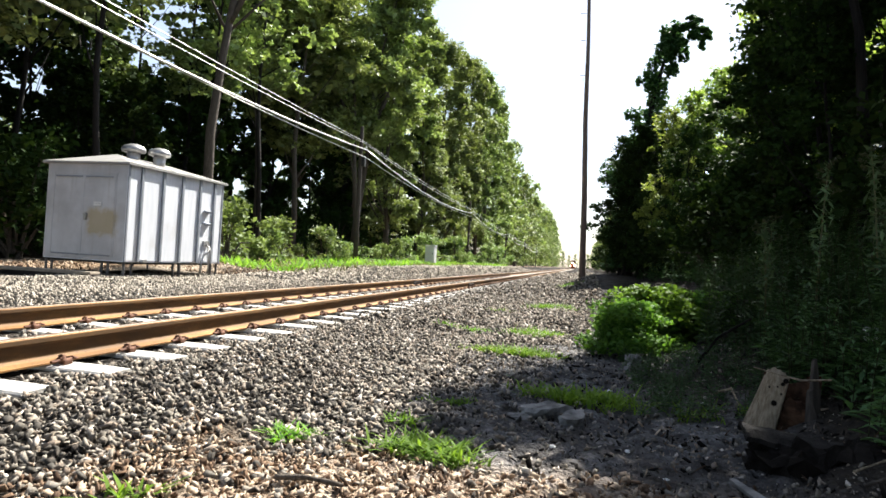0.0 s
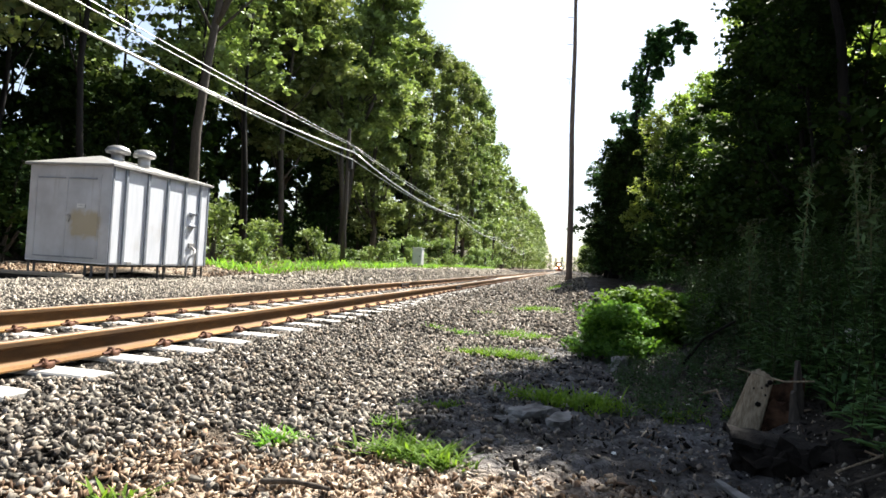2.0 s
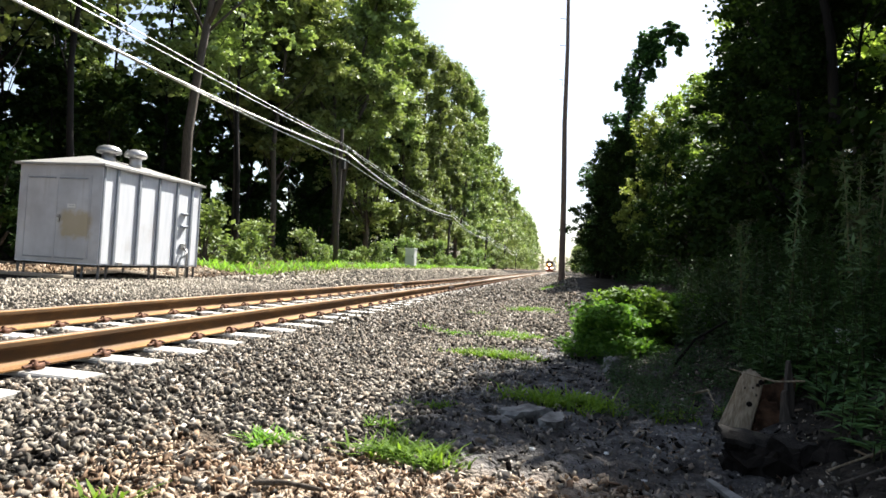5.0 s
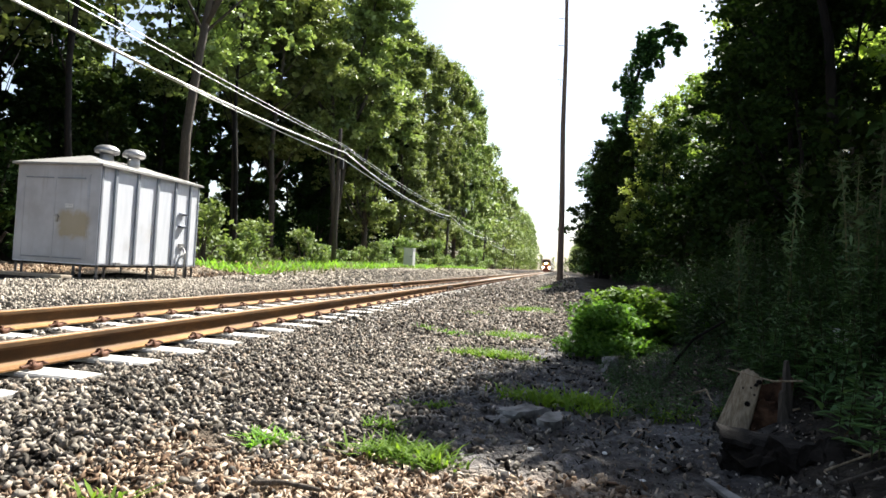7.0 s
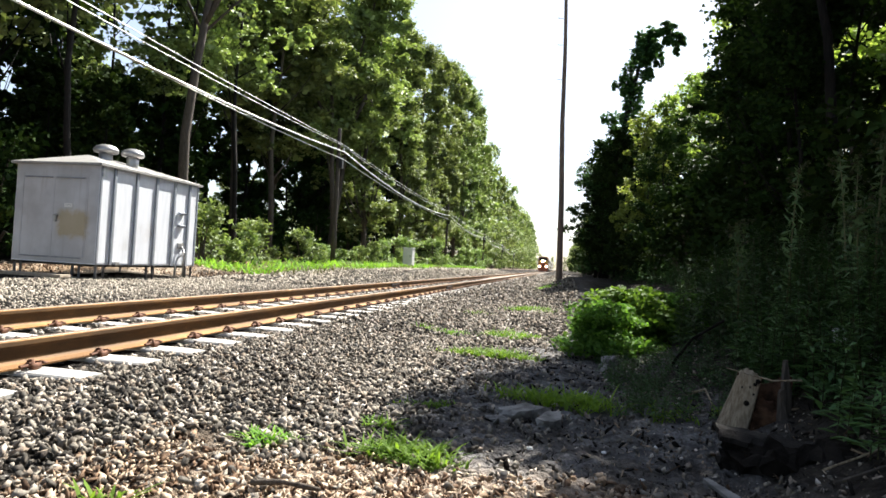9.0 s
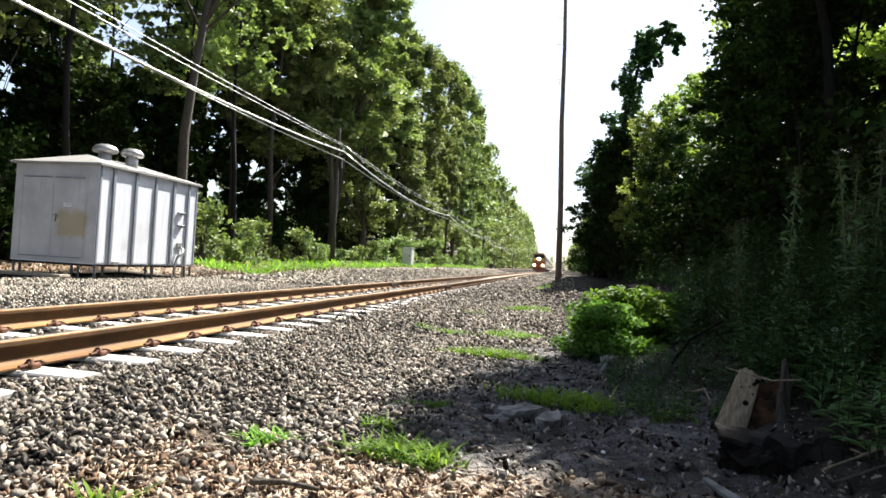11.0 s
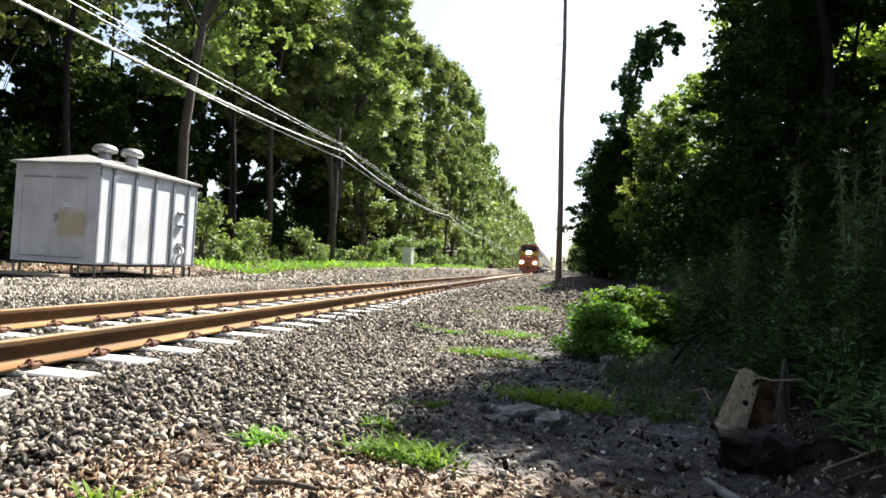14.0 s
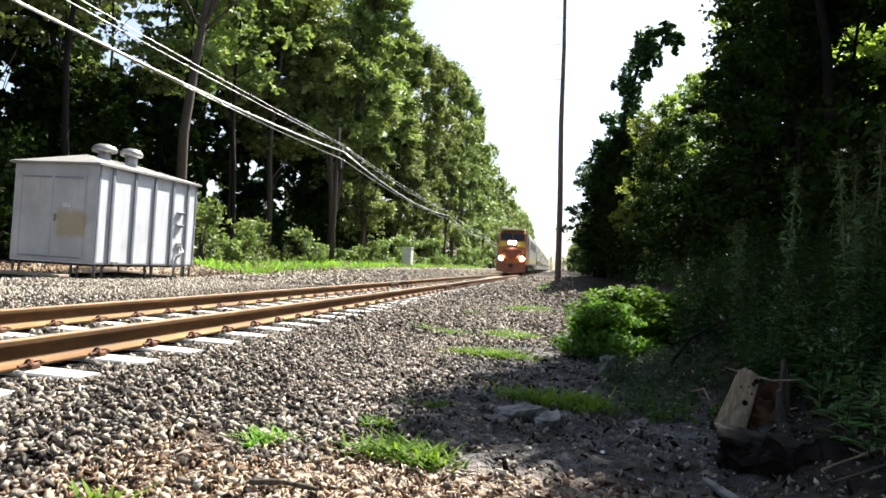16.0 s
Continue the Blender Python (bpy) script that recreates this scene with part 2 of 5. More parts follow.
LEAF_FRESH = leaf_material("fresh_weed_leaf", (0.15, 0.29, 0.11), (0.04, 0.085, 0.035), 0.28, gloss=0.2)
LEAF_TALL = leaf_material("grey_green_weed_leaf", (0.16, 0.23, 0.11), (0.05, 0.08, 0.038), 0.28)
LEAF_SHRUB = leaf_material("pale_shrub_leaf", (0.30, 0.40, 0.15), (0.03, 0.06, 0.018), 0.3, gloss=0.4)
GRASS = leaf_material("grass_blade", (0.24, 0.40, 0.055), (0.07, 0.15, 0.022), 0.42)
DRY = leaf_material("dry_stalk", (0.22, 0.21, 0.12), (0.11, 0.11, 0.06), 0.25)
ROCK = simple("grey_rock", (0.36, 0.355, 0.34), (0.12, 0.115, 0.11), 9, 0.95, 0, 50, 1.0, 0.1)
BOARD = make_wood("bleached_board", (0.52, 0.45, 0.35), (0.30, 0.25, 0.19))

# ---------- building helpers ----------


def part(name, bm, material, parent, label="", smooth=False):
    """Links a bmesh as one mesh object under a thing or a part."""
    me = bpy.data.meshes.new(name)
    bm.to_mesh(me)
    bm.free()
    me.materials.append(material)
    if smooth:
        me.polygons.foreach_set("use_smooth", [True] * len(me.polygons))
    ob = new(name, me)
    ob.parent = parent
    return tagged(ob, label)


def share(name, me, parent, m):
    ob = new(name, me)
    ob.parent = parent
    ob.matrix_basis = m
    return ob


def thing(name, m, label, category, group="", kind=""):
    ob = new(name)
    ob.empty_display_size = 0.2
    ob.matrix_basis = m
    return tagged(ob, label, category, group, kind)


def solid(name, bm, material, m, label, category, group="", kind="", smooth=False):
    ob = part(name, bm, material, None, "", smooth)
    ob.matrix_basis = m
    return tagged(ob, label, category, group, kind)


def box(bm, size, at, turn=None, bevel=0.0):
    m = Matrix.Translation(at) @ (turn or Matrix()) @ Matrix.Diagonal((*size, 1))
    vs = bmesh.ops.create_cube(bm, size=1, matrix=m)["verts"]
    if bevel:
        es = list({e for v in vs for e in v.link_edges})
        bmesh.ops.bevel(bm, geom=es, offset=bevel, segments=2, affect="EDGES", profile=0.6)


def ring_tube(bm, centres, radii, seg=10, cap=True, jitter=0.0, rng=random):
    """A tube through centres with a radius at each."""
    rings = []
    for i, c in enumerate(centres):
        c = Vector(c)
        a = Vector(centres[max(0, i - 1)])
        b = Vector(centres[min(len(centres) - 1, i + 1)])
        t = (b - a).normalized()
        side = t.cross(Vector((0, 0, 1)) if abs(t.z) < 0.9 else Vector((1, 0, 0))).normalized()
        up = side.cross(t)
        ring = []
        for j in range(seg):
            w = 2 * math.pi * j / seg
            r = radii[i] * (1 + jitter * (rng.random() - 0.5))
            ring.append(bm.verts.new(c + (side * math.cos(w) + up * math.sin(w)) * r))
        rings.append(ring)
    for p, q in zip(rings, rings[1:]):
        for j in range(seg):
            bm.faces.new((p[j], p[(j + 1) % seg], q[(j + 1) % seg], q[j]))
    if cap:
        bm.faces.new(rings[0][::-1])
        bm.faces.new(rings[-1])


def extrude_profile(bm, outline, y0, y1, steps=1):
    """A closed outline in x, z drawn along y."""
    rows = [[bm.verts.new((x, y0 + (y1 - y0) * i / steps, z)) for x, z in outline] for i in range(steps + 1)]
    n = len(outline)
    for p, q in zip(rows, rows[1:]):
        for j in range(n):
            bm.faces.new((p[j], p[(j + 1) % n], q[(j + 1) % n], q[j]))
    bm.faces.new(rows[0])
    bm.faces.new(rows[-1][::-1])
    bmesh.ops.recalc_face_normals(bm, faces=bm.faces)


def lathe(bm, outline, seg=20, at=(0, 0, 0)):
    rings = [[bm.verts.new((at[0] + r * math.cos(2 * math.pi * j / seg), at[1] + r * math.sin(2 * math.pi * j / seg), at[2] + z))
              for j in range(seg)] for r, z in outline]
    for p, q in zip(rings, rings[1:]):
        for j in range(seg):
            bm.faces.new((p[j], p[(j + 1) % seg], q[(j + 1) % seg], q[j]))
    bm.faces.new(rings[0][::-1])
    bm.faces.new(rings[-1])


def np_mesh(name, verts, faces, material, smooth=False):
    """A mesh from arrays; all faces have the same number of corners."""
    me = bpy.data.meshes.new(name)
    nf, k = faces.shape
    me.vertices.add(len(verts))
    me.vertices.foreach_set("co", np.ascontiguousarray(verts, dtype=np.float32).ravel())
    me.loops.add(nf * k)
    me.loops.foreach_set("vertex_index", np.ascontiguousarray(faces, dtype=np.int32).ravel())
    me.polygons.add(nf)
    me.polygons.foreach_set("loop_start", np.arange(0, nf * k, k, dtype=np.int32))
    if smooth:
        me.polygons.foreach_set("use_smooth", np.ones(nf, dtype=bool))
    me.update(calc_edges=True)
    me.materials.append(material)
    return me


def ease(a, b, t):
    s = np.clip((t - a) / (b - a), 0, 1)
    return s * s * (3 - 2 * s)


def waves(x, y):
    """Smooth unevenness of the ground, about -1 to 1."""
    return (np.sin(1.7 * x + 0.6 * y + 0.4) + np.sin(0.9 * y - 1.3 * x + 2) + np.sin(2.9 * x + 2.3 * y) * 0.6
            + np.sin(4.1 * y - 3.7 * x + 1) * 0.4) / 3


def ground_z(x, y):
    x, y = np.asarray(x, float), np.asarray(y, float)
    far_side = -0.25 + 0.40 * ease(16, 36, y)
    z = -0.225 + (far_side + 0.225) * ease(-6.6, -9.5, x)
    z = z - 0.10 * ease(-2.75, -1.1, x)
    bank = 0.78 * ease(0.75, 3.0, x + 0.12 * np.sin(y * 1.3))
    rise = 0.72 * ease(-1.4, 1.2, x) * ease(15, 31, y)
    z = z + np.maximum(bank, rise)
    z = z + 0.38 * np.exp(-((x + 14.6) / 1.7) ** 2 - ((y - 20.8) / 2.4) ** 2)
    rough = 0.004 + 0.03 * ease(-2.2, 0.5, x) + 0.06 * ease(-8, -14, x)
    return z + waves(x, y) * rough


def gz(x, y):
    return float(ground_z(x, y))

# ---------- ground ----------
RNG = np.random.default_rng(7)


def build_ground():
    xs = np.unique(np.round(np.concatenate([np.linspace(-900, -60, 15), np.linspace(-60, -14, 24), np.linspace(-14, -6, 22), np.linspace(-6, -1.6, 22),
                                            np.linspace(-1.6, 3.4, 72), np.linspace(3.4, 12, 18), np.linspace(12, 60, 13), np.linspace(60, 900, 15)]), 3))
    ys = np.unique(np.round(np.concatenate([np.linspace(-400, -20, 8), np.linspace(-20, 1, 12), np.linspace(1, 9, 110), np.linspace(9, 14, 36), np.linspace(14, 50, 60),
                                            np.linspace(50, 150, 25), np.linspace(150, 2600, 25)]), 3))
    gx, gy = np.meshgrid(xs, ys)
    z = ground_z(gx, gy)
    near = np.exp(-((gx - 0.6) / 3.0) ** 2) * (gy < 16) * (gy > 1)
    z = z + near * (RNG.random(z.shape) - 0.5) * 0.05
    verts = np.stack([gx.ravel(), gy.ravel(), z.ravel()], 1)
    i = np.arange(len(xs) * len(ys)).reshape(len(ys), len(xs))
    faces = np.stack([i[:-1, :-1].ravel(), i[:-1, 1:].ravel(), i[1:, 1:].ravel(), i[1:, :-1].ravel()], 1)
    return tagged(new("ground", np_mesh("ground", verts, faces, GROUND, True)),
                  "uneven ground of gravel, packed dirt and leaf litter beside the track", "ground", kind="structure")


build_ground()

CHIP = np.array([(-1, -1, -1), (1, -1, -1), (1, 1, -1), (-1, 1, -1), (-1, -1, 1), (1, -1, 1), (1, 1, 1), (-1, 1, 1)]) / 1.5
CHIP_F = np.array([(0, 3, 2, 1), (4, 5, 6, 7), (0, 1, 5, 4), (1, 2, 6, 5), (2, 3, 7, 6), (3, 0, 4, 7)])


def turns(n):
    """n random rotation matrices."""
    q = RNG.normal(size=(n, 4))
    q /= np.linalg.norm(q, axis=1)[:, None]
    w, x, y, z = q.T
    return np.stack([np.stack([1 - 2 * (y * y + z * z), 2 * (x * y - z * w), 2 * (x * z + y * w)], 1),
                     np.stack([2 * (x * y + z * w), 1 - 2 * (x * x + z * z), 2 * (y * z - x * w)], 1),
                     np.stack([2 * (x * z - y * w), 2 * (y * z + x * w), 1 - 2 * (x * x + y * y)], 1)], 1)


def stones(name, x, y, size, sink, label, category, squash=(1.4, 0.9, 0.5), lift=0.0):
    """Many angular stones lying on the ground as one mesh."""
    n = len(x)
    v = CHIP[None] * (0.35 + 0.85 * RNG.random((n, 8, 3)))
    v = v * (np.array(squash) * (0.75 + 0.5 * RNG.random((n, 3))))[:, None, :]
    v = np.einsum("nij,nkj->nki", turns(n), v) * (size * 0.5)[:, None, None]
    v += np.stack([x, y, ground_z(x, y) + size * (sink + 0.35 * RNG.random(n) ** 2) + lift], 1)[:, None, :]
    f = (CHIP_F[None] + 8 * np.arange(n)[:, None, None]).reshape(-1, 4)
    return tagged(new(name, np_mesh(name, v.reshape(-1, 3), f, STONE)), label, category, kind="stuff")


def scatter(n, x0, x1, y0, y1):
    return x0 + (x1 - x0) * RNG.random(n), y0 + (y1 - y0) * RNG.random(n)


def ballast():
    X, Y, S = [], [], []

    def zone(n, x0, x1, y0, y1, s0, s1):
        x, y = scatter(n, x0, x1, y0, y1)
        s = s0 + (s1 - s0) * RNG.random(n) ** 1.6
        keep = (x > -1.1 * y - 1.0)
        X.append(x[keep]), Y.append(y[keep]), S.append(s[keep])

    def fade(n, y0, y1, s0, s1):
        """Loose stones that thin out towards the dirt."""
        x = -1.5 + np.abs(RNG.normal(size=n)) * 0.62
        y = y0 + (y1 - y0) * RNG.random(n)
        X.append(x), Y.append(y), S.append(s0 + (s1 - s0) * RNG.random(n) ** 2)

    zone(16000, -3.25, -1.1, 1.9, 8.0, 0.019, 0.060)
    zone(11000, -3.25, 0.2, 8.0, 17.0, 0.035, 0.08)
    zone(7000, -3.25, 0.7, 17.0, 46.0, 0.07, 0.12)
    zone(5000, -4.8, -3.6, 3.0, 15.0, 0.04, 0.07)
    zone(2500, -4.8, -3.6, 15.0, 40.0, 0.06, 0.10)
    zone(13000, -12.3, -5.15, 4.5, 18.0, 0.034, 0.068)
    zone(4800, -11.0, -5.15, 18.0, 46.0, 0.08, 0.13)
    zone(2500, -11.0, -5.15, 46.0, 95.0, 0.13, 0.22)
    zone(2000, -3.25, 0.6, 46.0, 95.0, 0.12, 0.2)
    fade(5500, 1.9, 9.0, 0.016, 0.062)
    fade(1500, 9.0, 20.0, 0.04, 0.09)
    x, y, s = np.concatenate(X), np.concatenate(Y), np.concatenate(S)
    # keep the tops of the ties and the rails free
    k = (y - TIE_START) / TIE_STEP
    on_tie = (np.abs(k - np.round(k)) * TIE_STEP < 0.155) & (np.abs(x - TRACK_X) < 1.32)
    on_rail = (np.abs(x - NEAR_RAIL) < 0.12) | (np.abs(x - FAR_RAIL) < 0.12)
    trodden = (y < 2.92 + 0.1 * np.sin(x * 6)) & (x > -1.85) & (RNG.random(len(x)) < 0.8)
    keep = ~(on_tie | on_rail | trodden)
    stones("ballast", x[keep], y[keep], s[keep], 0.22, "crushed grey and brown ballast stones along the track", "ballast")
    n = 6500
    x, y = scatter(n, -1.0, 1.7, 2.0, 8.0)
    m = 1500
    cx, cy = scatter(m, -0.9, 2.0, 2.9, 7.5)
    chips = stones("wood_chips", cx, cy, 0.015 + 0.05 * RNG.random(m) ** 3, 0.08, "dark rotten wood chips scattered on dirt", "wood chips", (1.6, 0.5, 0.3))
    chips.data.materials[0] = CHARRED
    m = 260
    cx, cy = scatter(m, 0.3, 2.3, 2.8, 4.4)
    twigs = stones("twigs", cx, cy, 0.015 + 0.06 * RNG.random(m) ** 3, 0.08, "broken twigs and bark scraps strewn on the dirt", "twigs", (2.2, 0.28, 0.22))
    twigs.data.materials[0] = CHIPS
    m = 900
    cx, cy = scatter(m, -0.4, 1.6, 2.9, 5.4)
    stones("pebbles", cx, cy, 0.010 + 0.034 * RNG.random(m) ** 3, 0.10, "small grey stones on packed dirt", "pebbles")
    m = 8500
    cx, cy = scatter(m, -2.0, 0.55, 1.8, 3.2)
    keep = cy < 2.8 + 0.12 * np.sin(cx * 5) + 0.3 * RNG.random(m) - 0.12 * np.maximum(cx, 0)
    cx, cy = cx[keep], cy[keep]
    bark = stones("leaf_litter", cx, cy, 0.014 + 0.042 * RNG.random(len(cx)) ** 2, 0.10, "dry tan and brown leaf and bark litter on dirt", "leaf litter", (1.5, 0.8, 0.3))
    bark.data.materials[0] = CHIPS
    m = 5200
    cx, cy = scatter(m, -18.0, -11.3, 12.5, 27.0)
    keep = (cx < -14.3) | (cy > 18.3)
    cx, cy = cx[keep], cy[keep]
    dry = stones("leaf_litter", cx, cy, 0.05 + 0.10 * RNG.random(len(cx)) ** 2, 0.10, "dry tan leaf litter under the trees by the hut", "leaf litter", (1.5, 0.9, 0.2))
    dry.data.materials[0] = CHIPS
    stones("pebbles", x, y, 0.007 + 0.042 * RNG.random(n) ** 5, 0.12, "small grey pebbles on packed dirt", "pebbles")


TRACK_X, NEAR_RAIL, FAR_RAIL = -4.230, -3.475, -4.985
TIE_STEP, TIE_START = 0.63, 3.767 - 0.115
ballast()

# ---------- track ----------


def tie_mesh():
    """A concrete tie, tapered, with sloping shoulders and a lower middle."""
    bm = bmesh.new()
    secs = [(-1.295, -0.004), (-1.10, 0.0), (-0.50, 0.0), (-0.30, -0.008), (0.30, -0.008), (0.50, 0.0), (1.10, 0.0), (1.295, -0.004)]
    rows = []
    for x, dz in secs:
        rows.append([bm.verts.new((x, y, z)) for y, z in ((-0.14, -0.22), (-0.115, dz - 0.012), (-0.103, dz), (0.103, dz), (0.115, dz - 0.012), (0.14, -0.22))])
    for p, q in zip(rows, rows[1:]):
        for j in range(6):
            bm.faces.new((p[j], q[j], q[(j + 1) % 6], p[(j + 1) % 6]))
    bm.faces.new(rows[0])
    bm.faces.new(rows[-1][::-1])
    bmesh.ops.recalc_face_normals(bm, faces=bm.faces)
    me = bpy.data.meshes.new("tie")
    bm.to_mesh(me)
    bm.free()
    me.materials.append(CONCRETE)
    return me


def clip_mesh():
    """A cast shoulder with a coiled spring clip that bears on the rail's foot (foot towards -x)."""
    bm = bmesh.new()
    box(bm, (0.055, 0.075, 0.045), (0.115, 0, 0.022), bevel=0.012)
    pts = []
    for i in range(13):
        a = -0.3 + 4.6 * i / 12
        pts.append((0.10 + 0.042 * math.cos(a), -0.055 + 0.11 * i / 12 * (0.7 + 0.3 * math.sin(a)), 0.052 + 0.026 * math.sin(a)))
    ring_tube(bm, pts, [0.012] * 13, 6)
    ring_tube(bm, [(0.145, 0.05, 0.045), (0.10, 0.075, 0.055), (0.055, 0.05, 0.042), (0.05, 0.0, 0.036)], [0.011] * 4, 6)
    ring_tube(bm, [(0.105, -0.11, 0.035), (0.112, -0.06, 0.04), (0.112, 0.10, 0.04)], [0.014] * 3, 6)
    bmesh.ops.scale(bm, vec=(1, 1, 0.72), verts=bm.verts)
    me = bpy.data.meshes.new("rail_clip")
    bm.to_mesh(me)
    bm.free()
    me.materials.append(CLIP)
    return me


RAIL_H = 0.186


def rail_outline():
    half = [(0.076, -RAIL_H), (0.076, -RAIL_H + 0.011), (0.030, -RAIL_H + 0.026), (0.0115, -RAIL_H + 0.045), (0.009, -0.095), (0.0105, -0.058),
            (0.033, -0.046), (0.0375, -0.038), (0.0365, -0.010), (0.030, -0.0025)]
    return half + [(-x, z) for x, z in half[::-1]]


def build_track():
    track = thing("railway_track", Matrix(), "single railway track with rusty rails on pale concrete ties", "railway track", kind="structure")
    for x in (NEAR_RAIL, FAR_RAIL):
        bm = bmesh.new()
        extrude_profile(bm, rail_outline(), -40, 900, 94)
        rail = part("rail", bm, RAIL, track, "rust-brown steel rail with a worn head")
        rail.location.x = x
        bm = bmesh.new()
        extrude_profile(bm, [(-0.031, -0.003), (-0.026, 0.0), (0.026, 0.0), (0.031, -0.003), (0.026, -0.006), (-0.026, -0.006)], -40, 900, 94)
        top = part("rail_head", bm, RAIL_TOP, rail, "worn bright running surface")
        top.location.z = 0.0015
    me = tie_mesh()
    top_z = -RAIL_H - 0.010
    for i in range(-38, 262):
        share("tie", me, track, pose(TRACK_X, TIE_START + TIE_STEP * i, top_z + 0.003 * math.sin(i * 2.7), 0, 0, 0.5 * math.sin(i * 1.9)))
    vs = np.array([v.co[:] for v in me.vertices])
    fs = np.array([p.vertices[:] for p in me.polygons if len(p.vertices) == 4])
    n = 260
    off = np.stack([np.full(n, TRACK_X), TIE_START + TIE_STEP * (262 + np.arange(n)), np.full(n, top_z)], 1)
    v = (vs[None] + off[:, None]).reshape(-1, 3)
    f = (fs[None] + len(vs) * np.arange(n)[:, None, None]).reshape(-1, 4)
    far = new("far_ties", np_mesh("far_ties", v, f, CONCRETE))
    far.parent = track
    tagged(far, "distant concrete ties", kind="stuff")
    cm = clip_mesh()
    z = top_z + 0.004
    for i in range(-4, 66):
        y = TIE_START + TIE_STEP * i
        share("rail_clip", cm, track, pose(NEAR_RAIL, y, z))
        share("rail_clip", cm, track, pose(FAR_RAIL, y, z))
        if i < 36:
            share("rail_clip", cm, track, pose(NEAR_RAIL, y, z, 0, 0, 180))
            share("rail_clip", cm, track, pose(FAR_RAIL, y, z, 0, 0, 180))
    for x, y in ((NEAR_RAIL, 20.3), (FAR_RAIL, 19.2)):
        for s in (-1, 1):
            bm = bmesh.new()
            box(bm, (0.03, 0.92, 0.11), (x + s * 0.03, y, -0.105), bevel=0.008)
            bar = part("joint_bar", bm, DARK, track, "dark bolted joint bar")
            for k in range(-2, 3):
                bm = bmesh.new()
                ring_tube(bm, [(x + s * 0.045, y + k * 0.17 + 0.04, -0.1), (x + s * 0.075, y + k * 0.17 + 0.04, -0.1)], [0.022, 0.02], 6)
                part("bolt", bm, CLIP, bar)
    return track


build_track()

# ---------- equipment hut ----------


def build_hut():
    L, W, H = 4.06, 2.48, 2.50
    hut = thing("equipment_hut", pose(-11.2, 13.78, 0.13, 0, 0, -2.0), "silver-grey metal railway equipment hut raised on steel legs", "hut")
    # local: near corner at the origin, length along +y, width along -x, floor at 0
    bm = bmesh.new()
    box(bm, (W, L, H), (-W / 2, L / 2, H / 2), bevel=0.012)
    part("wall", bm, PAINT, hut, "silver-grey painted sheet metal walls")
    # Sheet over the sunless end wall; its shade is put into the paint.
    bm = bmesh.new()
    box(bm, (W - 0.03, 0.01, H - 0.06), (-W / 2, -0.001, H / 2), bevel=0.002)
    part("end_panel", bm, PAINT_END_SHADED, hut, "end wall sheet toned grey for its shaded side")
    ys = [0.0, 0.48, 1.30, 2.10, 2.90, 3.60, L]
    for y in ys[1:-1]:
        bm = bmesh.new()
        box(bm, (0.055, 0.085, H - 0.06), (0.026, y, H / 2 - 0.01), bevel=0.008)
        part("rib", bm, PAINT_RIB, hut, "upright folded seam")
    for a, c in zip(ys, ys[1:]):
        bm = bmesh.new()
        box(bm, (0.012, c - a - 0.10, H - 0.10), (0.004, (a + c) / 2, H / 2 - 0.01), bevel=0.004)
        part("panel", bm, PAINT, hut, "silver-grey sheet metal panel")
    for x, y in ((0.012, 0.03), (0.012, L - 0.03)):
        bm = bmesh.new()
        box(bm, (0.03, 0.06, H), (x, y, H / 2), bevel=0.006)
        part("corner_trim", bm, PAINT_RIB, hut)
    # Recessed dark slab added for the shade line below the walls.
    bm = bmesh.new()
    box(bm, (W - 0.3, L - 0.3, 0.06), (-W / 2, L / 2, -0.028), bevel=0.01)
    part("floor_shade", bm, DARK, hut, "dark slab for the shade under the floor")
    # hipped roof
    bm = bmesh.new()
    o = 0.10
    low = [(o, -o), (o, L + o), (-W - o, L + o), (-W - o, -o)]
    lv = [bm.verts.new((x, y, H - 0.045)) for x, y in low]
    ev = [bm.verts.new((x, y, H + 0.012)) for x, y in low]
    r0, r1 = bm.verts.new((-W / 2, 0.95, H + 0.37)), bm.verts.new((-W / 2, L - 0.95, H + 0.37))
    for a in range(4):
        b = (a + 1) % 4
        bm.faces.new((lv[a], lv[b], ev[b], ev[a]))
    bm.faces.new((ev[0], ev[1], r1, r0))
    bm.faces.new((ev[1], ev[2], r1))
    bm.faces.new((ev[2], ev[3], r0, r1))
    bm.faces.new((ev[3], ev[0], r0))
    bm.faces.new(lv[::-1])
    bmesh.ops.recalc_face_normals(bm, faces=bm.faces)
    roof = part("roof", bm, ROOF, hut, "pale hipped sheet metal roof")
    for k in range(1, 5):
        y = k * L / 5
        bm = bmesh.new()
        ring_tube(bm, [(o, y, H + 0.018), (-W / 2, min(max(y, 0.95), L - 0.95), H + 0.372)], [0.008, 0.008], 6)
        part("roof_seam", bm, ROOF, roof)
    for x, y, s in ((-1.12, 1.42, 1.0), (-0.78, 2.05, 0.95)):
        bm = bmesh.new()
        lathe(bm, [(0.17 * s, 0.0), (0.17 * s, 0.50)], 20, (x, y, H + 0.04))
        vent = part("roof_vent", bm, GALV, hut, "round galvanised mushroom roof vent", True)
        bm = bmesh.new()
        lathe(bm, [(0.20 * s, 0.0), (0.30 * s, 0.02), (0.32 * s, 0.07), (0.31 * s, 0.12), (0.25 * s, 0.19), (0.13 * s, 0.235), (0.02, 0.245)], 24, (x, y, H + 0.49))
        part("cowl", bm, GALV, vent, "dented metal cowl", True)
    # double door in the end wall
    for x0, x1 in ((-2.22, -1.30), (-1.28, -0.36)):
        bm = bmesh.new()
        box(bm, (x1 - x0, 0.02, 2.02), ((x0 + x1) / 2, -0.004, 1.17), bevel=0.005)
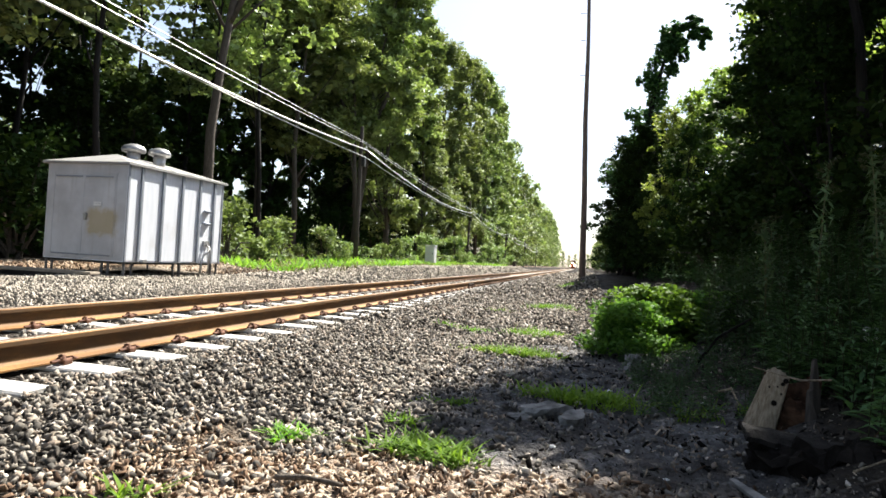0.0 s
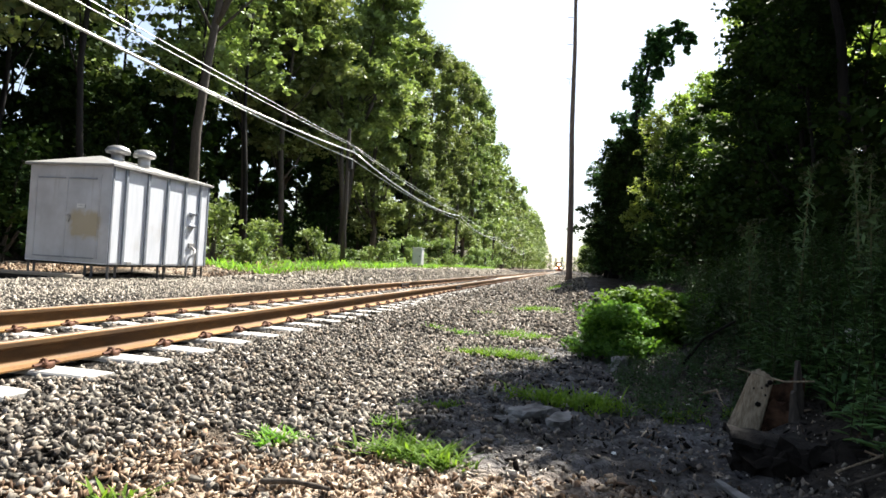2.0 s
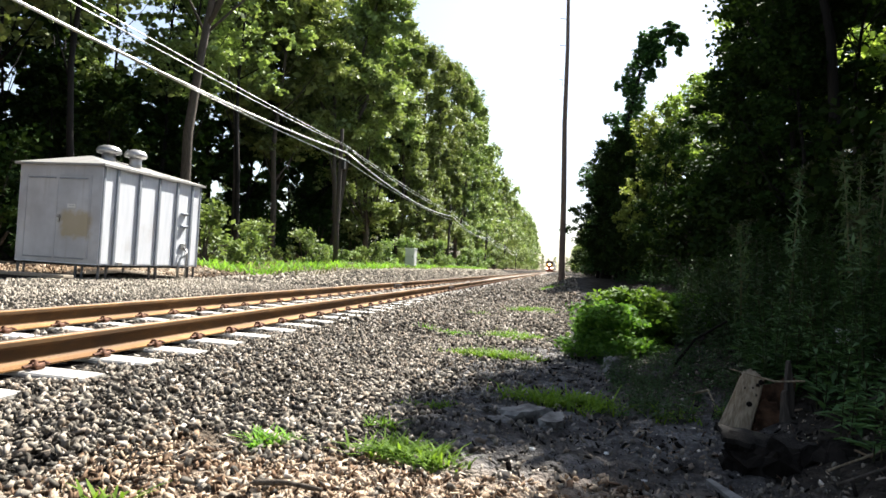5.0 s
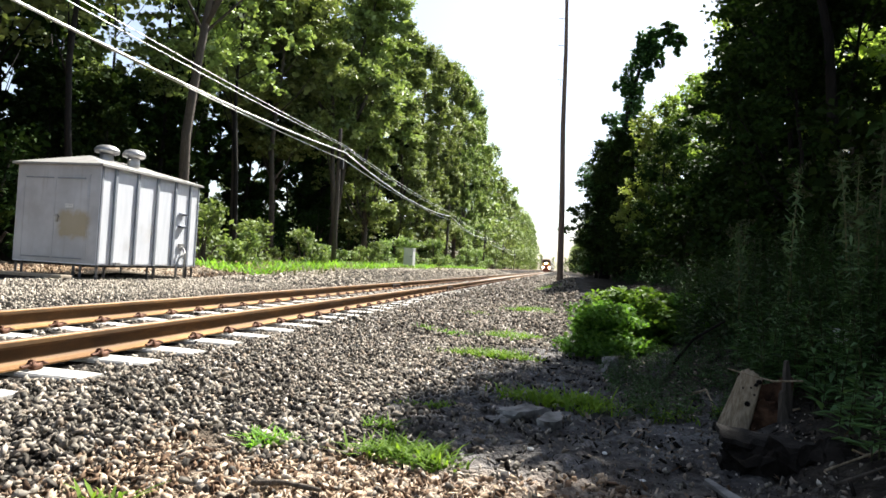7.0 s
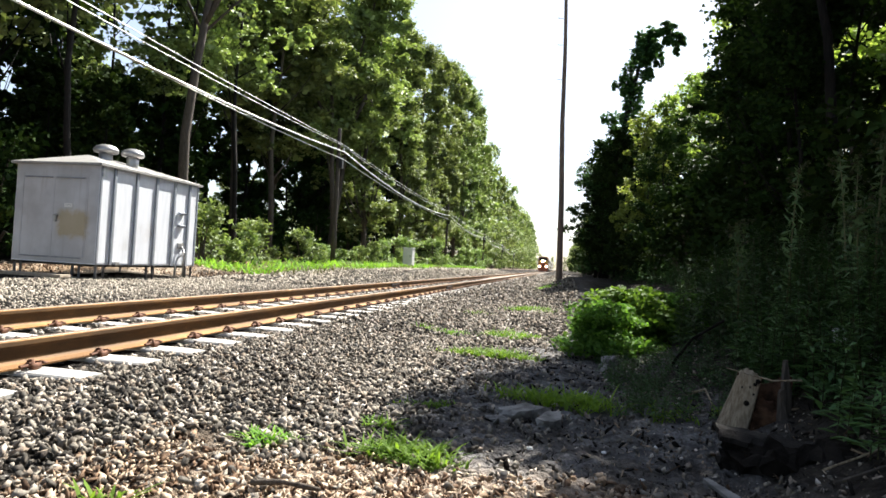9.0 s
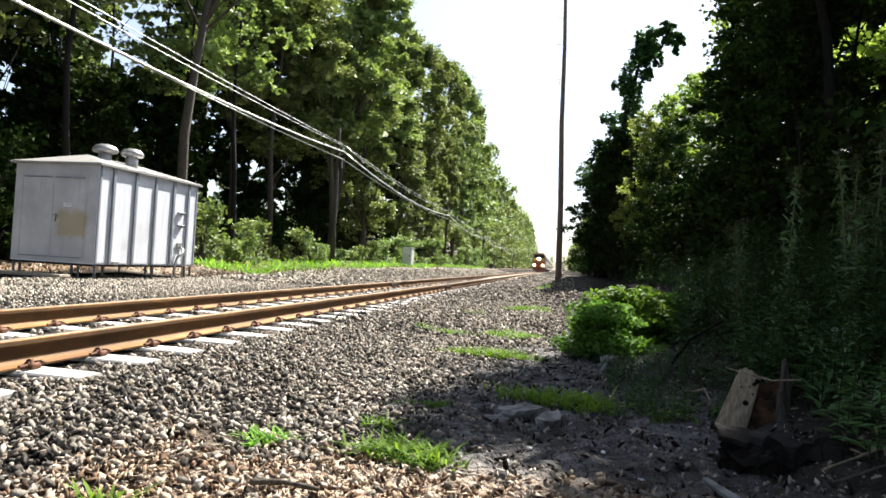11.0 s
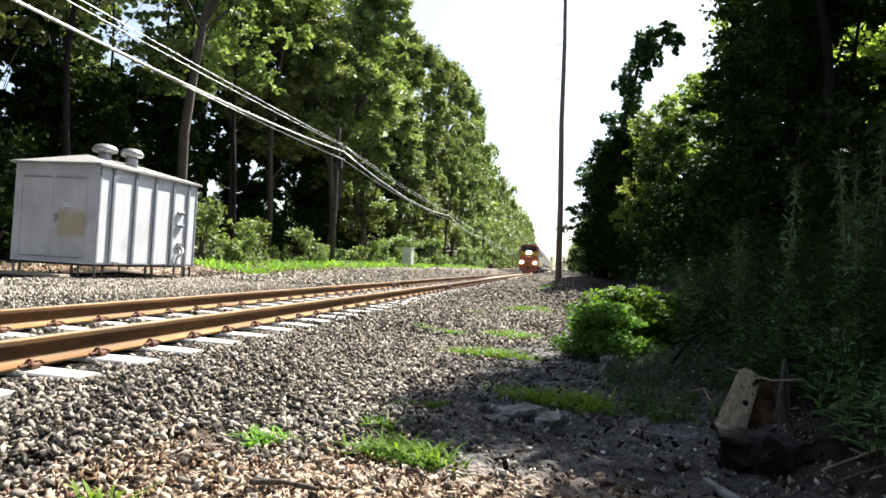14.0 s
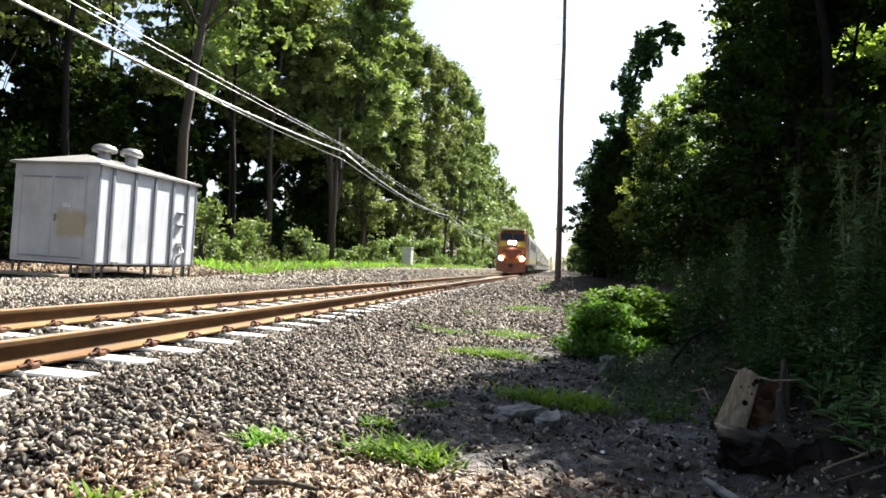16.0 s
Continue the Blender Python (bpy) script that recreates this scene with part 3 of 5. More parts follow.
        door = part("door", bm, PAINT_END_SHADED, hut, "grey door leaf in the end wall's shaded tone")
        bm = bmesh.new()
        box(bm, (x1 - x0 - 0.1, 0.03, 0.035), ((x0 + x1) / 2, -0.045, 2.13), bevel=0.008)
        part("drip_strip", bm, PAINT_RIB, door)
        bm = bmesh.new()
        box(bm, (x1 - x0 - 0.06, 0.03, 0.03), ((x0 + x1) / 2, -0.045, 0.135), bevel=0.008)
        part("sill_strip", bm, PAINT_RIB, door)
    for x0, x1 in ((-2.27, -2.23), (-0.35, -0.31)):
        bm = bmesh.new()
        box(bm, (x1 - x0, 0.024, 2.10), ((x0 + x1) / 2, -0.005, 1.17), bevel=0.005)
        part("door_frame", bm, PAINT_END_SHADED, hut)
    bm = bmesh.new()
    box(bm, (2.0, 0.024, 0.04), (-1.29, -0.005, 2.225), bevel=0.005)
    part("door_head", bm, PAINT_END_SHADED, hut)
    bm = bmesh.new()
    box(bm, (0.07, 0.025, 0.20), (-1.20, -0.045, 1.12), bevel=0.01)
    handle = part("door_handle", bm, GALV, hut, "steel lever handle with lock plate")
    bm = bmesh.new()
    ring_tube(bm, [(-1.20, -0.05, 1.17), (-1.20, -0.11, 1.17), (-1.12, -0.115, 1.165), (-1.07, -0.11, 1.16)], [0.018] * 4, 8)
    part("lever", bm, GALV, handle)
    bm = bmesh.new()
    box(bm, (0.24, 0.012, 0.10), (-0.84, -0.037, 1.44), bevel=0.003)
    sign = part("label_plate", bm, WHITE, hut, "small white plate with a line of grey marks")
    bm = bmesh.new()
    box(bm, (0.17, 0.004, 0.008), (-0.84, -0.0445, 1.45))
    part("mark", bm, PAINT_RIB, sign)
    # conduits and hooded outlets on the long wall
    for z in (1.55, 1.18):
        bm = bmesh.new()
        box(bm, (0.10, 0.28, 0.07), (0.06, 3.26, z), pose(0, 0, 0, 0, 14, 0), bevel=0.012)
        part("outlet_hood", bm, PAINT_RIB, hut, "grey hooded outlet")
    bm = bmesh.new()
    box(bm, (0.05, 0.26, 0.16), (0.03, 3.30, 0.60), bevel=0.01)
    part("junction_box", bm, GALV, hut)
    bm = bmesh.new()
    ring_tube(bm, [(0.05, 3.30, 0.58), (0.12, 3.34, 0.46), (0.13, 3.30, 0.34), (0.06, 3.18, 0.24), (0.05, 3.10, 0.08), (0.05, 3.08, -0.3)], [0.03] * 6, 10)
    part("conduit", bm, GALV, hut, "bent grey conduit", True)
    bm = bmesh.new()
    ring_tube(bm, [(0.06, 3.42, 0.50), (0.10, 3.44, 0.35), (0.06, 3.45, 0.1), (0.06, 3.46, -0.3)], [0.025] * 4, 10)
    part("conduit", bm, GALV, hut, "bent grey conduit", True)
    bm = bmesh.new()
    box(bm, (0.10, 0.16, 0.09), (0.05, 0.66, 0.04), bevel=0.01)
    part("cable_gland", bm, GALV, hut)
    for x, ylist in ((-0.06, (0.08, 0.34, 1.95, 2.2, 3.7, 3.98)), (-0.55, (0.1,)), (-0.75, (0.1,)), (-2.3, (0.1,)), (-2.48, (0.1, 2.0, 3.9)), (-1.3, (3.9,))):
        for y in ylist:
            wx, wy = -11.2 + x, 13.78 + y
            h = 0.13 - gz(wx, wy)
            bm = bmesh.new()
            box(bm, (0.07, 0.012, h + 0.04), (x + 0.02, y, -(h + 0.04) / 2 - 0.02))
            box(bm, (0.012, 0.07, h + 0.04), (x - 0.01, y + 0.03, -(h + 0.04) / 2 - 0.02))
            box(bm, (0.14, 0.14, 0.012), (x, y + 0.02, -h - 0.01))
            part("leg", bm, LEG, hut, "dark grey angle steel leg")
    return hut


build_hut()
bm = bmesh.new()
box(bm, (2.6, 0.34, 0.07), (0, 0, 0.035), bevel=0.012)
solid("plank", bm, BOARD, pose(-12.6, 12.95, gz(-12.6, 12.95) + 0.10, 0, 0, 2), "bleached wooden plank lying on gravel by the hut", "plank")

# ---------- poles, cables, cabinet ----------


def cable(name, points, r, material, label):
    bm = bmesh.new()
    ring_tube(bm, points, [r] * len(points), 6)
    return solid(name, bm, material, Matrix(), label, "cable", "overhead cables", smooth=True)


def sagging(a, b, sag, n=14):
    a, b = Vector(a), Vector(b)
    return [a.lerp(b, i / n) - Vector((0, 0, sag * 4 * (i / n) * (1 - i / n))) for i in range(n + 1)]


def utility_pole(x, y, top, r=0.145, lean=0.0, material=None):
    z0 = gz(x, y)
    pole = thing("utility_pole", pose(x, y, z0, 0, lean, 0), "weathered wooden utility pole carrying cables at the wood's edge", "utility pole", "line of utility poles")
    h = top - z0
    bm = bmesh.new()
    ring_tube(bm, [(0, 0, -0.4), (0, 0, h * 0.3), (0.01, 0, h * 0.65), (0, 0, h - 0.03), (0, 0, h)], [r, r * 0.95, r * 0.86, r * 0.74, r * 0.68], 14)
    part("shaft", bm, material or POLE_GREY, pole, "weathered wooden shaft", True)
    for z, w in ((h - 1.35, 0.34), (h - 1.95, 0.26)):
        bm = bmesh.new()
        box(bm, (w, 0.07, 0.07), (w / 2, 0, z), bevel=0.01)
        br = part("bracket", bm, GALV, pole, "steel cable bracket")
        bm = bmesh.new()
        lathe(bm, [(0.03, 0.0), (0.055, 0.02), (0.05, 0.07), (0.06, 0.09), (0.03, 0.13)], 12, (w, 0, z + 0.03))
        part("insulator", bm, LABEL, br, "pale insulator", True)
    bm = bmesh.new()
    box(bm, (0.20, 0.26, 0.55), (0.22, -0.02, h - 2.15), bevel=0.03)
    part("splice_box", bm, DARK, pole, "dark splice case")
    return pole


LINE_X = -13.25
pole_ys = [-6.0, 36.0, 74.0, 112.0, 150.0, 190.0]
pole_tops = [8.4, 8.4, 7.8, 7.2, 6.7, 6.3]
for y, top in zip(pole_ys, pole_tops):
    utility_pole(LINE_X, y, top, lean=-0.4 if y == 36 else 0.3)
for (y0, t0), (y1, t1) in zip(zip(pole_ys, pole_tops), list(zip(pole_ys, pole_tops))[1:]):
    for dx, dz, r, mat, sag, label in ((0.34, -1.42, 0.042, CABLE, 0.72, "thick pale cable bundle strung between the poles"),
                                       (0.26, -1.85, 0.024, CABLE, 0.40, "pale thin cable strung between the poles"),
                                       (0.16, -1.02, 0.016, CABLE, 0.36, "pale thin cable strung between the poles"),
                                       (0.18, -0.94, 0.016, CABLE, 0.24, "pale thin cable strung between the poles")):
        start = -1.60 if (y0 < 0 and dz == -1.85) else dz
        cable("overhead_cable", sagging((LINE_X + dx, y0, t0 + start), (LINE_X + dx, y1, t1 + dz), sag), r, mat, label)


def tall_pole():
    x, y = 0.08, 33.0
    z0 = gz(x, y)
    pole = thing("tall_pole", pose(x, y, z0, 0, -1.6, 0), "tall dark creosoted wooden pole beside the track", "pole")
    bm = bmesh.new()
    zs = [-0.4, 0, 4, 8, 12, 16, 19]
    ring_tube(bm, [(0.03 * math.sin(z * 0.6), 0, z) for z in zs], [0.165 - 0.0055 * max(z, 0) for z in zs], 16)
    part("shaft", bm, POLE, pole, "creosoted wooden shaft", True)
    for k, z in enumerate((10.4, 12.2, 13.6, 14.7)):
        bm = bmesh.new()
        ring_tube(bm, [(-0.1, 0, z), (-0.36, 0, z + 0.02), (-0.37, 0, z + 0.06)], [0.014] * 3, 6)
        part("step_bolt", bm, DARK, pole)
    bm = bmesh.new()
    box(bm, (0.03, 0.09, 0.25), (-0.2, 0, 10.2), bevel=0.006)
    part("tag_plate", bm, GALV, pole)


tall_pole()


def signal_cabinet():
    x, y = -10.9, 45.6
    z0 = gz(x, y)
    cab = thing("signal_cabinet", pose(x, y, z0, 0, 0, -6), "small white trackside cabinet on a dark base in grass", "cabinet")
    bm = bmesh.new()
    box(bm, (0.62, 0.45, 0.30), (0, 0, 0.10), bevel=0.01)
    part("base", bm, DARK, cab, "dark base")
    bm = bmesh.new()
    box(bm, (0.72, 0.55, 1.24), (0, 0, 0.86), bevel=0.02)
    body = part("body", bm, WHITE, cab)
    bm = bmesh.new()
    box(bm, (0.78, 0.62, 0.06), (0, 0, 1.50), bevel=0.015)
    part("lid", bm, WHITE, cab)
    bm = bmesh.new()
    box(bm, (0.60, 0.03, 1.08), (0, -0.285, 0.86), bevel=0.01)
    door = part("door", bm, WHITE, cab)
    bm = bmesh.new()
    box(bm, (0.04, 0.03, 0.14), (0.22, -0.31, 0.9), bevel=0.006)
    part("handle", bm, DARK, door)
    bm = bmesh.new()
    ring_tube(bm, [(0, 0, 1.5), (0, 0, 1.86)], [0.03, 0.03], 8)
    part("post", bm, DARK, cab)


signal_cabinet()

# ---------- plants ----------


def leaf_arrays(centres, size, flat=0.55, fold=0.25, narrow=0.55):
    """A folded four-cornered leaf at each centre, turned at random with its face rather upwards."""
    n = len(centres)
    nrm = RNG.normal(size=(n, 3))
    nrm[:, 2] = np.abs(nrm[:, 2]) + flat
    nrm /= np.linalg.norm(nrm, axis=1)[:, None]
    t = np.cross(nrm, RNG.normal(size=(n, 3)))
    t /= np.linalg.norm(t, axis=1)[:, None]
    s = np.cross(nrm, t)
    L = (size * (0.6 + 0.8 * RNG.random(n)))[:, None]
    w = L * narrow * (0.8 + 0.4 * RNG.random((n, 1)))
    v = np.stack([centres - t * L * 0.5, centres + s * w * 0.5 + nrm * fold * w, centres + t * L * 0.5, centres - s * w * 0.5 + nrm * fold * w], 1)
    return v.reshape(-1, 3), np.arange(4 * n).reshape(-1, 4)


def clump_cloud(clumps, per):
    """Points in uneven flattened clumps, denser towards their skins."""
    c = np.repeat(np.array([k[:3] for k in clumps]), per, 0)
    r = np.repeat(np.array([k[3] for k in clumps]), per)
    d = RNG.normal(size=(len(c), 3))
    d /= np.linalg.norm(d, axis=1)[:, None]
    d *= (RNG.random(len(c)) ** 0.35)[:, None] * r[:, None] * (0.75 + 0.5 * RNG.random((len(c), 1)))
    d[:, 2] *= 0.62
    return c + d


def sprays(clumps, m, rnd, hang=0):
    """Splits each clump into small sprays on its skin; with hang, strands of sprays trail below them."""
    out = []
    for x, y, z, r in clumps:
        for _ in range(m):
            a, u = rnd.random() * 2 * math.pi, rnd.uniform(-0.45, 1.0)
            w = math.sqrt(max(0.0, 1 - u * u))
            d = r * rnd.uniform(0.7, 1.05)
            px, py, pz, pr = x + d * w * math.cos(a), y + d * w * math.sin(a), z + d * u * 0.7, r * rnd.uniform(0.26, 0.46)
            out.append((px, py, pz, pr))
            for k in range(hang):
                pz -= pr * 1.15
                pr *= 0.86
                px += rnd.uniform(-0.1, 0.1)
                if pz > 0.3:
                    out.append((px, py, pz, pr))
    return out


def tree_proto(height, base, radius, clumps, per, leaf, leafmat, trunk_r, lean=0.0, fork=False, drape=0.0, barkmat=None, label="", peak=0.45, inner_n=20, split=0, hang=0, bulk=1.0, inner_leaf=1.45):
    tree = thing("tree", Matrix(), label, "tree", "trees of the wood")
    rnd = random.Random(int(height * 100 + clumps + radius * 10))
    spine = []
    for i in range(9):
        t = i / 8
        spine.append(Vector((lean * t * t + 0.16 * math.sin(i * 1.3 + height), 0.14 * math.cos(i * 1.7 + clumps), -0.3 + (height * 0.93 + 0.3) * t)))

    def on_spine(z):
        k = min(max((z + 0.3) / (height * 0.93 + 0.3), 0), 1) * 8
        i = min(int(k), 7)
        return spine[i].lerp(spine[i + 1], k - i)

    cl = []
    for i in range(clumps):
        t = ((i + rnd.random()) / clumps)
        z = base + (height - base) * t
        prof = math.sin(math.pi * min(1, (0.12 + 0.88 * t) ** (math.log(0.5) / math.log(peak)))) ** 0.6 if t < 0.985 else 0.25
        prof = max(prof, drape * (1 - t * 0.5))
        a = rnd.random() * 2 * math.pi
        rr = radius * prof * (0.25 + 0.75 * rnd.random() ** 0.5) * (0.8 + 0.35 * math.sin(3 * a + height + z * 0.6))
        s = on_spine(z)
        cl.append((s.x + rr * math.cos(a), s.y + rr * math.sin(a), z, (0.42 + 0.75 * rnd.random()) * radius / 4.0 * 1.12 * bulk))
    bm = bmesh.new()
    ring_tube(bm, spine, [trunk_r * (1.35 if i == 0 else 1.0) * (1 - 0.85 * i / 8) for i in range(9)], 10, True, 0.12, rnd)
    for k in rnd.sample(cl, min(len(cl), 16)):
        z0 = max(base * 0.7, k[2] - 0.25 * height * (0.4 + rnd.random() * 0.6))
        a, b = on_spine(z0), Vector(k[:3])
        mid = a.lerp(b, 0.5) + Vector((0, 0, -0.06 * (b - a).length))
        r = trunk_r * (1 - z0 / height) * 0.5
        ring_tube(bm, [a, mid, b], [r, r * 0.6, r * 0.2], 6, True, 0.1, rnd)
    if fork:
        a = on_spine(height * 0.42)
        ring_tube(bm, [a, a + Vector((0.9, 0.2, 2.2)), a + Vector((1.9, 0.3, 5.0)), a + Vector((2.3, 0.4, 8.0))], [trunk_r * 0.62, trunk_r * 0.5, trunk_r * 0.35, trunk_r * 0.15], 8, True, 0.1, rnd)
    part("trunk", bm, barkmat or BARK, tree, "grey-brown trunk with limbs", True)
    if split:
        sp = sprays(cl, split, rnd, hang)
        v, f = leaf_arrays(clump_cloud(sp, max(4, per * len(cl) // len(sp))), leaf, 0.95, narrow=0.7)
    else:
        v, f = leaf_arrays(clump_cloud(cl, per), leaf, narrow=0.8)
    # larger shaded leaves deep inside each clump
    inner = clump_cloud([(k[0], k[1], k[2], k[3] * 0.6) for k in cl], inner_n)
    v2, f2 = leaf_arrays(inner, leaf * inner_leaf, 0.2, 0.25, 0.8)
    v, f = np.concatenate([v, v2]), np.concatenate([f, f2 + len(v)])
    crown = new("crown", np_mesh("crown", v, f, leafmat))
    crown.parent = tree
    tagged(crown, "loose crown of many small leaves")
    return tree


def shrub_proto(name, height, radius, clumps, per, leaf, leafmat, label, category="shrub", group=""):
    sh = thing(name, Matrix(), label, category, group)
    rnd = random.Random(int(height * 1000 + clumps))
    cl = []
    for i in range(clumps):
        a, t = rnd.random() * 2 * math.pi, rnd.random()
        rr = radius * math.sqrt(rnd.random()) * (1 - 0.55 * t)
        cl.append((rr * math.cos(a), rr * math.sin(a), height * (0.08 + 0.86 * t * (0.75 + 0.25 * rnd.random())), radius * (0.16 + 0.18 * rnd.random())))
    bm = bmesh.new()
    for k in rnd.sample(cl, min(len(cl), 12)):
        a = Vector((rnd.uniform(-0.1, 0.1), rnd.uniform(-0.1, 0.1), -0.05))
        b = Vector(k[:3])
        ring_tube(bm, [a, a.lerp(b, 0.5) + Vector((0, 0, 0.15 * height)), b], [0.018 * height, 0.012 * height, 0.004 * height], 5)
    part("stem", bm, BARK, sh)
    v, f = leaf_arrays(clump_cloud(cl, per), leaf)
    fo = new("foliage", np_mesh("foliage", v, f, leafmat))
    fo.parent = sh
    return sh


def plant(proto, x, y, s=1.0, turn=0.0, sz=None, dz=0.0):
    """A copy at x, y on the ground, scaled; the prototype itself is placed last."""
    m = pose(x, y, gz(x, y) + dz, 0, 0, turn) @ Matrix.Diagonal((s, s, sz or s, 1))
    return copy_thing(proto, m)


def settle(proto, x, y, s=1.0, turn=0.0, sz=None, dz=0.0):
    proto.matrix_basis = pose(x, y, gz(x, y) + dz, 0, 0, turn) @ Matrix.Diagonal((s, s, sz or s, 1))


rnd = random.Random(11)
TALL = "tall leafy deciduous tree at the edge of the wood"
oak_a = tree_proto(23, 9.5, 4.5, 52, 230, 0.27, LEAF_OAK, 0.27, 2.2, True, label=TALL, split=7, bulk=1.3, inner_n=48, inner_leaf=2.0)
oak_b = tree_proto(22, 7.5, 4.2, 52, 230, 0.27, LEAF_OAK, 0.22, -0.5, label=TALL, split=7, bulk=1.3, inner_n=48, inner_leaf=2.0)
high = tree_proto(27, 15.5, 4.6, 70, 120, 0.29, LEAF_OAK, 0.27, 2.0, True, label="tall tree with a bare grey trunk and a high crown", split=7)
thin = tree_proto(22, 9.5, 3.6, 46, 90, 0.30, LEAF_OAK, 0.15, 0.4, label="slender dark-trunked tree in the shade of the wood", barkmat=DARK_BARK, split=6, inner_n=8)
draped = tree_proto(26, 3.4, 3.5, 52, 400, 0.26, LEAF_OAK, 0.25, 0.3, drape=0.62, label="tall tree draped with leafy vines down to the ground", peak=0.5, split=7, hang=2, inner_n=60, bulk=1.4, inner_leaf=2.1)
wood_a = tree_proto(21, 6.0, 4.2, 80, 31, 0.54, LEAF_SHADED, 0.20, 0.4, barkmat=DARK_BARK, label="leafy tree inside the wood, leaves darkened for shade", inner_n=6)
wood_b = tree_proto(19, 3.0, 3.8, 80, 31, 0.54, LEAF_SHADED, 0.17, -0.4, barkmat=DARK_BARK, label="leafy tree inside the wood, leaves darkened for shade", inner_n=6)
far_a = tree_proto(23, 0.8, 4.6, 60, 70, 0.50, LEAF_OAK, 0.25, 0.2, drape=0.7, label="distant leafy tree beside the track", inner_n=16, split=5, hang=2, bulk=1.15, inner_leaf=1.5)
slim = tree_proto(12.5, 1.0, 2.7, 115, 72, 0.195, LEAF_SHADED, 0.13, 0.3, drape=0.75, barkmat=DARK_BARK, label="leafy young tree shading the trackside bank", peak=0.5)
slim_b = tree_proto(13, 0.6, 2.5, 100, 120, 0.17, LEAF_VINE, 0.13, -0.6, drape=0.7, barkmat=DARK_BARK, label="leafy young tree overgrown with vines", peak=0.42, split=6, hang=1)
canopy = tree_proto(15, 6.2, 4.2, 110, 95, 0.21, LEAF_SHADED, 0.2, 0.2, barkmat=DARK_BARK, label="spreading leafy tree shading the trackside bank", peak=0.5, inner_n=20)
spread = tree_proto(11.4, 7.4, 2.7, 70, 110, 0.17, LEAF_SHADED, 0.075, 0.3, barkmat=DARK_BARK, label="slender tree with a high crown placed to shade the bank", peak=0.5, inner_n=26)


def leaning_tree(x, y):
    """A tree whose broad flat crown, above the view, is laid out to shade the dirt towards the track."""
    z0 = gz(x, y)
    tree = thing("tree", pose(x, y, z0), "leaning tree, its flat crown above the view added to shade the dirt", "tree", "trees of the wood")
    r = random.Random(23)
    cl = []
    for u in range(16):
        for w in range(9):
            py = 10.12 + 3.58 * (u + r.random()) / 16
            edge = 1.12 + (py - 10.15) * 0.35
            px = edge + 0.25 + (6.0 - edge) * (w + r.random() * 0.8) / 9
            if py > 13.25 and px > edge + 0.9:
                continue
            cl.append((px - x, py - y, 7.7 + 0.22 * (px - edge) + r.uniform(-0.35, 0.5) - z0, r.uniform(0.36, 0.52)))
    for u in range(66):
        px, py = r.uniform(2.75, 5.0), r.uniform(8.0, 9.9)
        cl.append((px - x, py - y, 7.9 + r.uniform(-0.3, 0.5) - z0, r.uniform(0.36, 0.52)))
    bm = bmesh.new()
    top = Vector((-0.5, 0.4, 7.4 - z0))
    ring_tube(bm, [(0, 0, -0.3), (0.06, 0, 2), (-0.1, 0.1, 4.5), top], [0.12, 0.10, 0.08, 0.05], 9, True, 0.12, r)
    for k in r.sample(cl, 18):
        b = Vector(k[:3])
        ring_tube(bm, [top, top.lerp(b, 0.5) + Vector((0, 0, 0.25)), b], [0.035, 0.022, 0.008], 5)
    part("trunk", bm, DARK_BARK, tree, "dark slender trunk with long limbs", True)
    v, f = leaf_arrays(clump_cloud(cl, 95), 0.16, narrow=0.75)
    crown = new("crown", np_mesh("crown", v, f, LEAF_SHADED))
    crown.parent = tree
    tagged(crown, "flat crown of many small leaves")


leaning_tree(4.5, 11.8)


def vine_tower(x, y):
    """A dead trunk wrapped in vines, narrow and crooked, its top bent over."""
    z0 = gz(x, y)
    tree = thing("tree", pose(x, y, z0), "narrow crooked snag wrapped in dark vines, its top bent over", "tree", "trees of the wood")
    r = random.Random(5)
    way = [Vector(q) for q in ((0, 0, -0.3), (0.1, 0, 3.0), (0.25, 0, 6.0), (0.75, 0.1, 8.6), (1.15, 0.1, 10.6), (1.6, 0.1, 12.0), (2.4, 0.1, 12.5), (3.1, 0, 11.9))]
    bm = bmesh.new()
    ring_tube(bm, way, [0.2, 0.17, 0.14, 0.11, 0.09, 0.07, 0.05, 0.02], 9, True, 0.12, r)
    part("trunk", bm, DARK_BARK, tree, "dark crooked dead trunk", True)
    cl = []
    for i in range(92):
        k = 6.95 * (i + r.random()) / 92
        n = int(k)
        c = way[n].lerp(way[n + 1], k - n)
        wide = (1.4, 1.4, 1.3, 1.2, 1.0, 0.8, 0.5)[n]
        a, q = r.random() * 2 * math.pi, wide * r.uniform(0.0, 0.9)
        cl.append((c.x + q * math.cos(a), c.y + q * math.sin(a), max(0.6, c.z + r.uniform(-0.6, 0.45)), wide * r.choice((0.24, 0.34, 0.5, 0.62))))
    v, f = leaf_arrays(clump_cloud(sprays(cl, 5, r, 2), 9), 0.19, 0.95, narrow=0.75)
    crown = new("crown", np_mesh("crown", v, f, LEAF_WEED))
    crown.parent = tree
    tagged(crown, "ragged sleeve of vine leaves")


vine_tower(2.3, 32.6)

